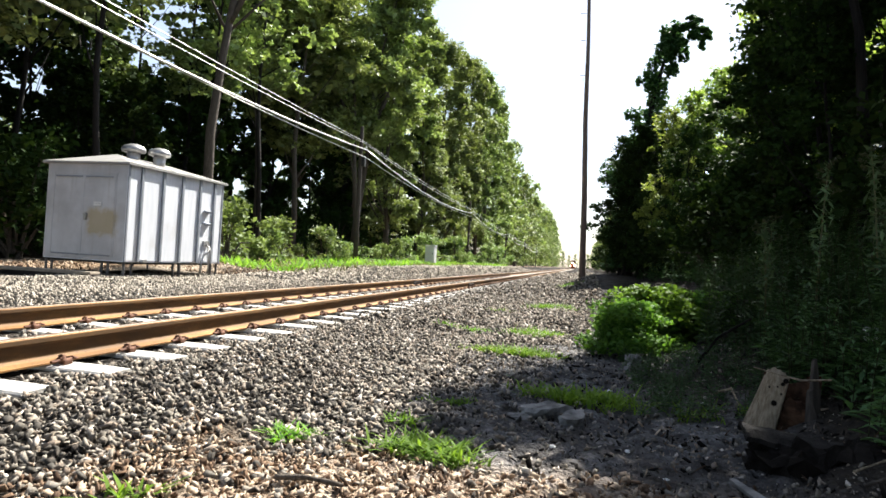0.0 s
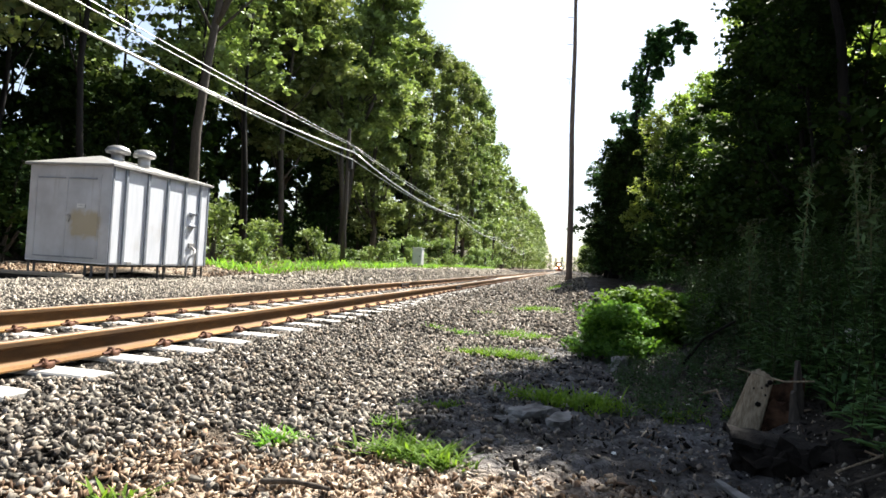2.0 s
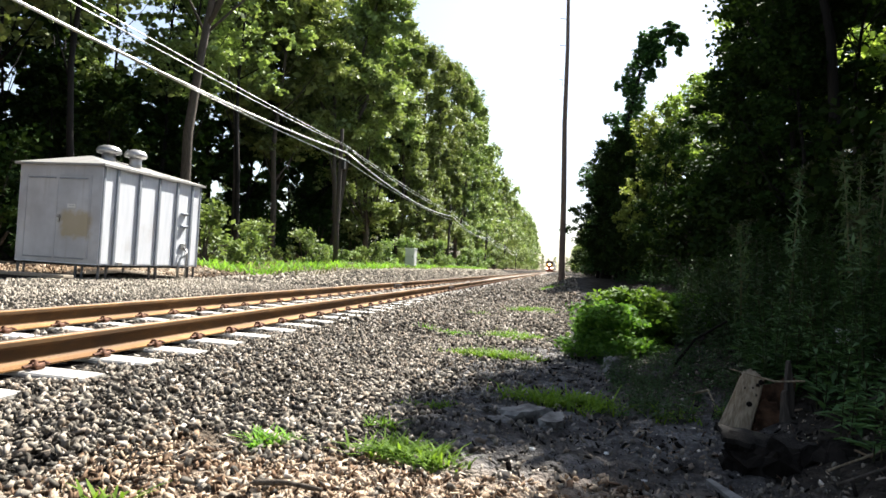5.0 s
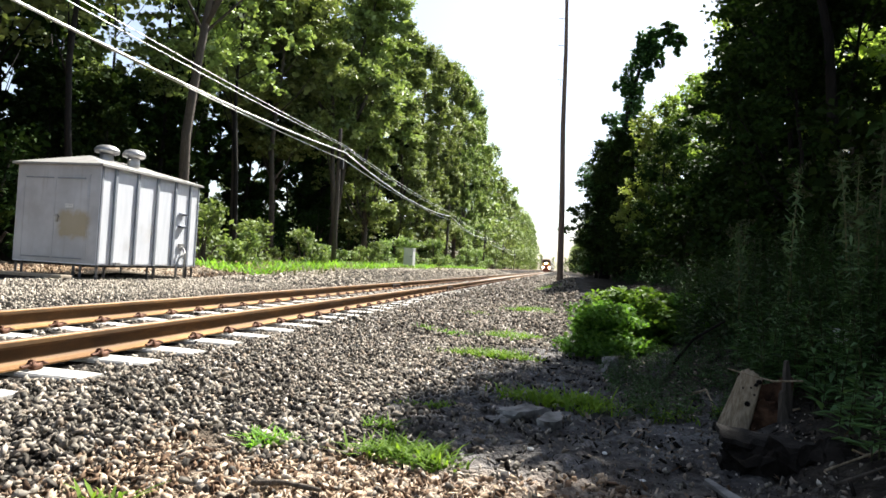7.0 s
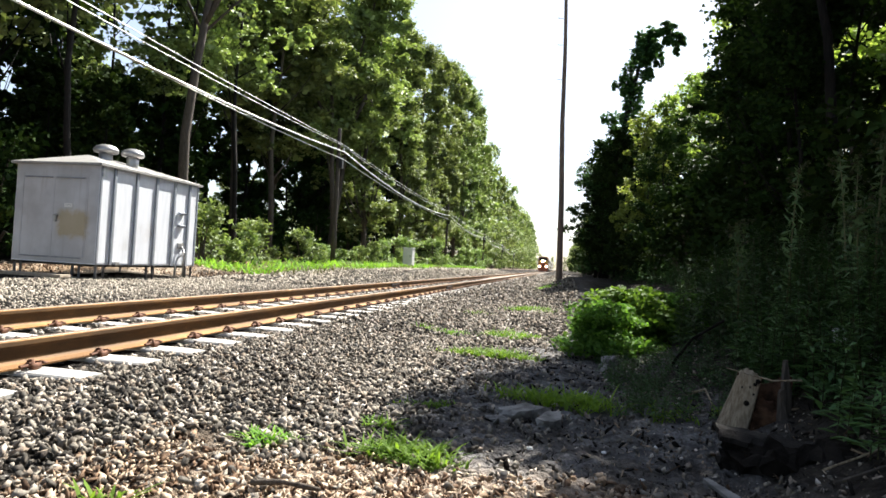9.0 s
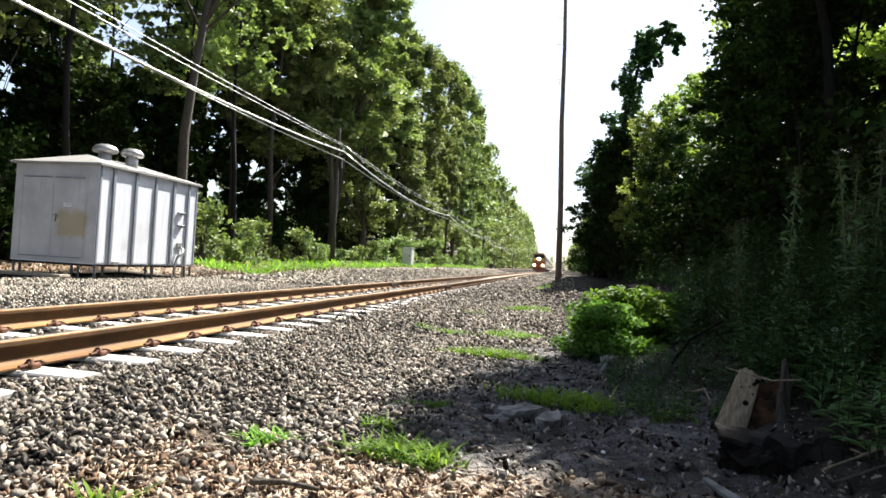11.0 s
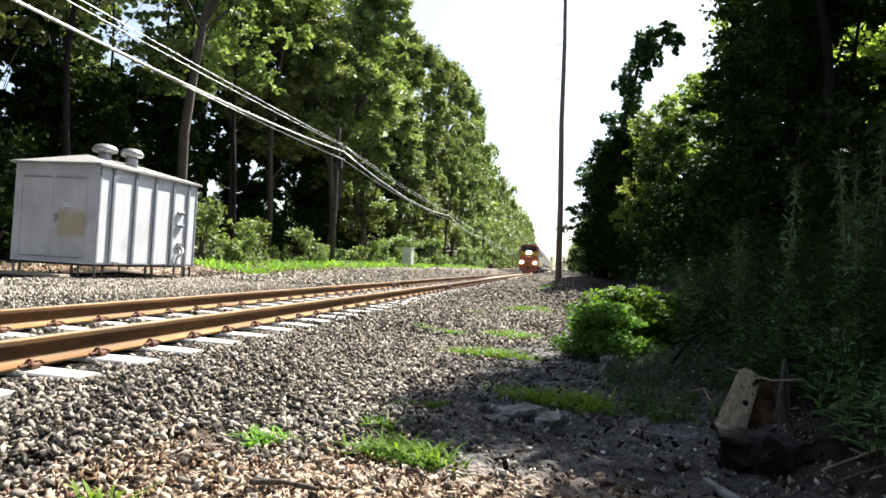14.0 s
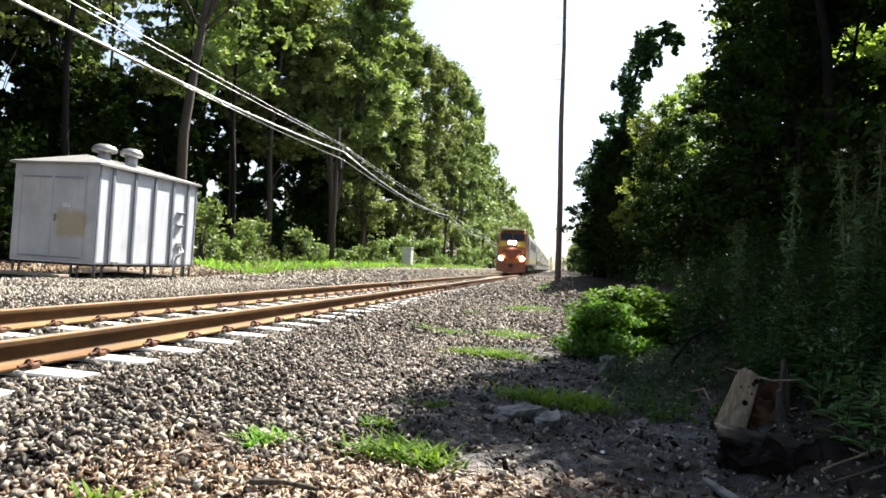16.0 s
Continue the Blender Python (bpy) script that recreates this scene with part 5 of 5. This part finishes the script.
def shell(bm, a0, a1, r0, thick, top, lean, seed, n=12, rows=8):
    """A curved, splintered piece of a hollow trunk between two bearings in degrees."""
    r = random.Random(seed)
    grid = []
    for k in range(n + 1):
        t = k / n
        a = radians(a0 + (a1 - a0) * t)
        h = top(t) + r.uniform(-0.012, 0.012)
        col = []
        for side in (0, 1):
            line = []
            for q in range(rows + 1):
                z = -0.06 + (h + 0.06) * q / rows
                rr = (1 - 0.5 * max(z, 0)) * (r0 - side * thick * (1 - 0.55 * q / rows)) * (1 + 0.22 * max(0, 0.12 - z)) * (1 + 0.05 * math.sin(5 * a + 9 * z) + 0.03 * math.sin(13 * a + 4 * z))
                line.append(bm.verts.new((rr * math.cos(a) + lean * z, rr * math.sin(a) * 0.8 + 0.1 * z, z)))
            col.append(line)
        grid.append(col)
    for c, d in zip(grid, grid[1:]):
        for q in range(rows):
            bm.faces.new((c[0][q], d[0][q], d[0][q + 1], c[0][q + 1]))
            bm.faces.new((c[1][q], c[1][q + 1], d[1][q + 1], d[1][q]))
        bm.faces.new((c[0][-1], d[0][-1], d[1][-1], c[1][-1]))
    for c in (grid[0], grid[-1]):
        for q in range(rows):
            bm.faces.new((c[0][q], c[0][q + 1], c[1][q + 1], c[1][q]))
    bmesh.ops.recalc_face_normals(bm, faces=bm.faces)


def stump():
    """A hollow stump split open: pale barkless wood, brown rot inside, a grey splinter beside it."""
    x, y = 1.30, 4.40
    st = thing("tree_stump", pose(x, y, gz(x, y), 0, 0, 0), "pale barkless hollow stump split open, standing in dirt", "stump")
    bm = bmesh.new()
    shell(bm, 140, 246, 0.205, 0.05, lambda t: 0.20 + 0.13 * math.sin(2.4 * t), 0.22, 3, 16)
    wall = part("wood", bm, DEADWOOD, st, "pale split wood", True)
    bm = bmesh.new()
    shell(bm, -12, 140, 0.195, 0.05, lambda t: 0.26 + 0.04 * math.sin(9 * t), 0.16, 5, 10)
    part("back_wall", bm, ROT, st, "brown rotten back of the hollow")
    bm = bmesh.new()
    shell(bm, -62, -12, 0.215, 0.055, lambda t: 0.22 + 0.22 * math.exp(-((t - 0.45) / 0.16) ** 2), 0.06, 8, 10)
    part("splinter", bm, POLE_GREY, st, "grey weathered standing splinter")
    bm = bmesh.new()
    bmesh.ops.create_icosphere(bm, subdivisions=3, radius=0.5, matrix=Matrix.Diagonal((0.32, 0.26, 0.26, 1)))
    for v in bm.verts:
        v.co += Vector((0, 0, 1)) * noise.noise(v.co * 18) * 0.05 + v.co * noise.noise(v.co * 30) * 0.25
        v.co.x += 0.03 + 0.2 * max(v.co.z, 0)
    part("rotten_heart", bm, ROT, st, "crumbling brown heartwood")
    for a, z, r in ((232, 0.13, 0.018), (222, 0.18, 0.007), (240, 0.19, 0.007), (230, 0.23, 0.006), (214, 0.22, 0.008), (242, 0.27, 0.016), (238, 0.25, 0.012)):
        bm = bmesh.new()
        bmesh.ops.create_icosphere(bm, subdivisions=2, radius=r, matrix=Matrix.Translation((0.207 * (1 - 0.5 * z) * math.cos(radians(a)) + 0.22 * z, 0.207 * (1 - 0.5 * z) * 0.8 * math.sin(radians(a)) + 0.1 * z, z)))
        part("knot", bm, CHARRED, wall, "dark worm hole")


stump()


def branch(name, pts, r0, r1, mat, label, seed=1, seg=8):
    """A bent, knobbly length of dead wood through the given points."""
    fine = []
    for p, q in zip(pts, pts[1:]):
        fine += [Vector(p).lerp(Vector(q), k / 4) for k in range(4)]
    fine.append(Vector(pts[-1]))
    n = len(fine)
    bm = bmesh.new()
    ring_tube(bm, fine, [(r0 + (r1 - r0) * i / (n - 1)) * (1 + 0.3 * noise.noise(Vector((i * 0.55, seed * 7.3, 0)))) for i in range(n)], seg, True, 0.28, random.Random(seed))
    if r0 > 0.03:
        for v in bm.verts:
            v.co += Vector((noise.noise(v.co * 15 + Vector((seed, 0, 0))), noise.noise(v.co * 15 + Vector((0, seed, 5))), noise.noise(v.co * 11))) * r0 * 0.85
    return solid(name, bm, mat, Matrix(), label, "dead wood", "dead wood on the bank", smooth=r0 < 0.03)


def low(x, y, dz):
    return (x, y, gz(x, y) + dz)


branch("log", [low(0.95, 3.66, 0.02), low(1.03, 3.61, 0.04), low(1.14, 3.58, 0.035), low(1.28, 3.58, 0.025), low(1.42, 3.60, 0.015), low(1.56, 3.62, 0.01)], 0.10, 0.04, CHARRED, "rotten black log lying before the stump", 2, 14)
bm = bmesh.new()
bmesh.ops.create_grid(bm, x_segments=26, y_segments=9, size=0.5, matrix=Matrix.Diagonal((0.72, 0.24, 1, 1)))
for v in bm.verts:
    taper = 1 - 0.5 * max(0, v.co.x / 0.36)
    v.co.y *= taper
    v.co += Vector((noise.noise(v.co * 14) * 0.04, noise.noise(v.co * 12 + Vector((3, 0, 0))) * 0.04, 0.05 * math.cos(v.co.y * 11) + noise.noise(v.co * 16) * 0.012))
bmesh.ops.solidify(bm, geom=bm.faces[:], thickness=0.025)
solid("bark_slab", bm, DARK_BARK, pose(1.25, 3.74, gz(1.25, 3.74) + 0.06, 3, 7, 2), "dark grey slab of loose bark on the rotten log", "bark")
branch("stick", [low(1.50, 4.22, 0.24), low(1.34, 4.24, 0.285), low(1.10, 4.34, 0.40)], 0.007, 0.004, DEADWOOD, "thin dry stick lying on dirt", 4)
branch("stick", [low(1.05, 5.2, 0.05), low(1.12, 5.0, 0.12), low(1.14, 4.8, 0.03)], 0.010, 0.006, DEADWOOD, "thin dry stick lying on dirt", 5)
branch("stick", [low(1.33, 3.42, 0.015), low(1.50, 3.44, 0.02), low(1.62, 3.46, 0.015)], 0.007, 0.005, DEADWOOD, "thin dry stick lying on dirt", 6)
branch("stick", [low(1.30, 3.22, 0.015), low(1.6, 3.24, 0.02), low(1.9, 3.22, 0.015)], 0.008, 0.006, POLE_GREY, "thin dry stick lying on dirt", 7)
branch("stick", [low(1.72, 4.05, 0.03), low(1.95, 4.1, 0.05), low(2.3, 4.15, 0.03)], 0.020, 0.012, POLE_GREY, "grey dry branch among weeds", 8)
branch("stick", [low(1.15, 6.6, 0.02), low(1.3, 6.4, 0.25), low(1.55, 6.3, 0.32)], 0.018, 0.010, CHARRED, "dark dry branch on the bank", 9)
branch("stick", [low(-1.18, 2.42, 0.05), low(-1.05, 2.44, 0.06), low(-0.9, 2.46, 0.04)], 0.013, 0.010, BARK, "dark piece of wood in gravel", 10)
bm = bmesh.new()
box(bm, (0.075, 0.24, 0.018), (0, 0, 0.009), bevel=0.004)
for v in bm.verts:
    v.co.x *= 0.55 - 1.6 * v.co.y
    v.co.y += 0.03 * noise.noise(v.co * 25)
solid("board", bm, ROCK, pose(0.80, 3.16, gz(0.80, 3.16) + 0.015, 4, -8, 22), "pale grey broken board on dirt", "board")
for i, (x, y, z) in enumerate(((2.02, 5.0, 0.16), (2.06, 4.55, 0.06))):
    bm = bmesh.new()
    bmesh.ops.create_grid(bm, x_segments=6, y_segments=6, size=0.055)
    for v in bm.verts:
        v.co.z = noise.noise(v.co * 30 + Vector((i * 5, 0, 0))) * 0.04
    bmesh.ops.solidify(bm, geom=bm.faces[:], thickness=0.002)
    solid("paper_scrap", bm, LABEL, pose(x, y, gz(x, y) + z, 60, 20 * i, 30 * i), "crumpled white scrap caught in weeds", "litter", "litter on the bank")

# ---------- train ----------


def glow(name, colour, strength):
    m = bpy.data.materials.new(name)
    m.use_nodes = True
    b = m.node_tree.nodes["Principled BSDF"]
    b.inputs["Base Color"].default_value = (*colour, 1)
    b.inputs["Emission Color"].default_value = (*colour, 1)
    b.inputs["Emission Strength"].default_value = strength
    return m


HEADLIGHT = glow("headlight_glow", (1.0, 0.80, 0.50), 40.0)
BEIGE = simple("sun_bleached_roof_paint", (0.62, 0.56, 0.44), (0.46, 0.41, 0.32), 2, 0.5, 0, 30, 0.1)
STEEL = simple("brushed_train_steel", (0.56, 0.56, 0.55), (0.40, 0.39, 0.38), 2, 0.35, 0.7, 25, 0.1)
ORANGE = simple("orange_red_paint", (0.52, 0.20, 0.055), (0.30, 0.10, 0.035), 2, 0.45, 0, 30, 0.1)
MAROON = simple("maroon_paint", (0.36, 0.11, 0.06), (0.24, 0.07, 0.04), 2, 0.45, 0, 30, 0.1)
YELLOW = simple("yellow_paint", (0.70, 0.50, 0.08), (0.52, 0.36, 0.06), 2, 0.45, 0, 30, 0.1)
GLASS = simple("dark_train_glass", (0.025, 0.028, 0.03), (0.015, 0.016, 0.018), 2, 0.08, 0, 20, 0.0)
UNDER_STEEL = simple("dirty_running_gear", (0.09, 0.065, 0.05), (0.04, 0.03, 0.025), 5, 0.8, 0.2, 40, 0.3)


def body_outline(w=3.05, sill=1.0, shoulder=3.55, top=4.30):
    h = w / 2
    right = [(h - 0.05, sill), (h, sill + 0.12), (h, shoulder), (h - 0.14, shoulder + 0.38), (h - 0.5, top - 0.12), (h - 1.0, top)]
    return right + [(-x, z) for x, z in right[::-1]]


def truck(parent, y):
    bm = bmesh.new()
    for s in (-1, 1):
        box(bm, (0.16, 2.9, 0.26), (s * 1.05, y, 0.62), bevel=0.03)
        for k in (-1, 1):
            box(bm, (0.22, 0.34, 0.34), (s * 1.08, y + k * 1.15, 0.48), bevel=0.03)
    box(bm, (2.1, 0.5, 0.24), (0, y, 0.70), bevel=0.03)
    tr = part("truck_frame", bm, UNDER_STEEL, parent, "dirty steel truck frame")
    for k in (-1, 1):
        for s in (-1, 1):
            bm = bmesh.new()
            lathe(bm, [(0.1, -0.075), (0.46, -0.07), (0.50, -0.065), (0.47, -0.03), (0.46, 0.06), (0.1, 0.065)], 24)
            bmesh.ops.rotate(bm, verts=bm.verts, matrix=Matrix.Rotation(radians(90 * s), 3, "Y"))
            bmesh.ops.translate(bm, verts=bm.verts, vec=(s * 0.755, y + k * 1.15, 0.462))
            part("wheel", bm, UNDER_STEEL, tr)


def locomotive():
    loco = thing("locomotive", Matrix(), "diesel locomotive with orange and yellow nose and lit headlights", "locomotive")
    L = 22.5
    bm = bmesh.new()
    extrude_profile(bm, body_outline(), 1.5, L)
    body = part("body", bm, STEEL, loco, "long steel-grey carbody")
    # raked cab: a side outline drawn across the width
    bm = bmesh.new()
    extrude_profile(bm, [(0.06, 0.95), (0.0, 1.15), (0.0, 2.55), (0.10, 3.10), (0.42, 3.86), (0.70, 4.14), (1.2, 4.29), (1.498, 4.30), (1.498, 0.95)], -1.515, 1.515)
    bmesh.ops.rotate(bm, verts=bm.verts, matrix=Matrix.Rotation(radians(90), 3, "Z"))
    for v in bm.verts:
        if v.co.z > 3.5:
            v.co.x *= 1 - 0.28 * ((v.co.z - 3.5) / 0.8) ** 1.5
        v.co.x *= 1 - 0.13 * max(0.0, 1 - v.co.y / 1.2)
    part("cab", bm, ORANGE, loco, "orange-red cab shell")
    bm = bmesh.new()
    box(bm, (2.2, 1.3, 0.16), (0, 0.98, 4.25), bevel=0.05)
    part("cab_roof", bm, BEIGE, loco, "sun-bleached beige cab roof")
    for s in (-1, 1):
        bm = bmesh.new()
        box(bm, (1.06, 0.05, 0.72), (s * 0.57, 0.252, 3.52), pose(0, 0, 0, -23, 0, 0), bevel=0.015)
        pane = part("windshield", bm, GLASS, loco, "dark windshield pane")
        bm = bmesh.new()
        ring_tube(bm, [(s * 0.62, 0.06, 3.18), (s * 0.5, 0.16, 3.6)], [0.012, 0.01], 5)
        part("wiper", bm, DARK, pane)
        bm = bmesh.new()
        box(bm, (0.78, 0.05, 0.50), (s * 0.86, 0.018, 2.82), pose(0, 0, 0, -8, 0, 0), bevel=0.01)
        part("nose_stripe", bm, YELLOW, loco, "yellow nose panel")
        bm = bmesh.new()
        box(bm, (0.50, 0.12, 0.48), (s * 0.97, -0.04, 1.50), bevel=0.03)
        dl = part("ditch_light", bm, ORANGE, loco, "orange ditch light housing")
        bm = bmesh.new()
        lathe(bm, [(0.21, 0.0), (0.20, 0.03), (0.12, 0.05), (0.02, 0.06)], 18)
        bmesh.ops.rotate(bm, verts=bm.verts, matrix=Matrix.Rotation(radians(90), 3, "X"))
        bmesh.ops.translate(bm, verts=bm.verts, vec=(s * 0.97, -0.10, 1.50))
        part("lens", bm, HEADLIGHT, dl, "glowing warm white lens", True)
        bm = bmesh.new()
        box(bm, (0.05, 0.05, 1.2), (s * 1.31, 0.04, 2.0), bevel=0.01)
        part("grab_rail", bm, STEEL, loco)
        bm = bmesh.new()
        box(bm, (0.05, 0.62, 0.66), (s * 1.50, 1.15, 3.15), bevel=0.012)
        part("side_window", bm, GLASS, loco, "dark cab side window")
        bm = bmesh.new()
        box(bm, (0.05, 0.75, 2.1), (s * 1.52, 2.5, 2.2), bevel=0.012)
        part("cab_door", bm, STEEL, loco)
        for k in range(5):
            bm = bmesh.new()
            box(bm, (0.05, 1.9, 0.85), (s * 1.525, 5.4 + k * 3.3, 3.0), bevel=0.012)
            part("side_grille", bm, DARK, loco, "dark louvred grille")
        bm = bmesh.new()
        box(bm, (0.03, L - 3.4, 0.22), (s * 1.53, L / 2 + 1, 1.45), bevel=0.008)
        part("side_stripe", bm, YELLOW, loco, "yellow stripe along the side")
    bm = bmesh.new()
    bmesh.ops.create_uvsphere(bm, u_segments=28, v_segments=16, radius=1.0, matrix=Matrix.Translation((0, 0.02, 1.95)) @ Matrix.Diagonal((0.92, 0.34, 0.62, 1)))
    for v in bm.verts:
        v.co.y = min(v.co.y, 0.1)
    part("nose_bulge", bm, MAROON, loco, "rounded red-brown nose", True)
    bm = bmesh.new()
    box(bm, (0.82, 0.14, 0.44), (0, -0.01, 2.98), bevel=0.04)
    hl = part("headlight_housing", bm, DARK, loco, "dark twin headlight housing")
    for s in (-1, 1):
        bm = bmesh.new()
        lathe(bm, [(0.18, 0.0), (0.17, 0.03), (0.10, 0.05), (0.02, 0.06)], 18)
        bmesh.ops.rotate(bm, verts=bm.verts, matrix=Matrix.Rotation(radians(90), 3, "X"))
        bmesh.ops.translate(bm, verts=bm.verts, vec=(s * 0.19, -0.08, 2.98))
        part("lens", bm, HEADLIGHT, hl, "glowing warm white lens", True)
    bm = bmesh.new()
    extrude_profile(bm, [(-1.42, 1.0), (1.42, 1.0), (1.30, 0.26), (0.6, 0.16), (-0.6, 0.16), (-1.30, 0.26)], -0.18, 0.05)
    for v in bm.verts:
        v.co.y -= 0.22 * (1 - abs(v.co.x) / 1.5) * (v.co.z < 0.5)
    part("pilot", bm, MAROON, loco, "dirty red-brown pilot plough")
    bm = bmesh.new()
    box(bm, (0.36, 0.6, 0.34), (0, -0.35, 0.84), bevel=0.05)
    part("coupler", bm, UNDER_STEEL, loco)
    bm = bmesh.new()
    box(bm, (2.7, L - 9, 0.62), (0, L / 2, 0.72), bevel=0.05)
    part("fuel_tank", bm, UNDER_STEEL, loco)
    for y in (3.6, L - 3.2):
        truck(loco, y)
    for y in (8.0, 12.0, 16.0):
        bm = bmesh.new()
        lathe(bm, [(0.7, 0.0), (0.7, 0.12), (0.6, 0.16)], 20, (0, y, 4.28))
        part("roof_fan", bm, DARK, loco)
    return loco


def coach():
    car = thing("passenger_coach", Matrix(), "silver bilevel passenger coach behind the locomotive", "railway coach", "coaches of the train")
    L = 25.5
    bm = bmesh.new()
    extrude_profile(bm, body_outline(3.02, 0.55, 3.7, 4.38), 0.4, L)
    part("body", bm, STEEL, car, "silver fluted carbody")
    for s in (-1, 1):
        for z, n in ((3.15, 9), (1.45, 9)):
            for k in range(n):
                bm = bmesh.new()
                box(bm, (0.04, 1.5, 0.62), (s * 1.508, 4.3 + k * 2.1, z), bevel=0.015)
                part("window", bm, GLASS, car, "dark coach window")
        for y in (1.9, L - 1.5):
            bm = bmesh.new()
            box(bm, (0.05, 1.3, 2.0), (s * 1.51, y, 1.9), bevel=0.015)
            part("door", bm, DARK, car, "dark coach door")
    for y in (3.0, L - 2.6):
        truck(car, y)
    return car


loco = locomotive()
coaches = [coach()]
for i in range(4):
    coaches.append(copy_thing(coaches[0], Matrix()))
for c in coaches[1:]:
    c.matrix_basis = Matrix()


def train_rows(offset):
    """The train comes down the track at an even speed."""
    ts = [0.0, 0.1, 0.2, 1.0, 3.0, 5.0, 7.0, 9.0, 11.0, 13.0, 15.0, 15.8, 15.9, 16.0]
    return [(t, pose(TRACK_X, 59.5 + 17.3 * (16 - t) + offset, 0)) for t in ts]


def motions():
    walk(loco, train_rows(0.0))
    for i, c in enumerate(coaches):
        walk(c, train_rows(22.9 + 25.9 * i))


motions()
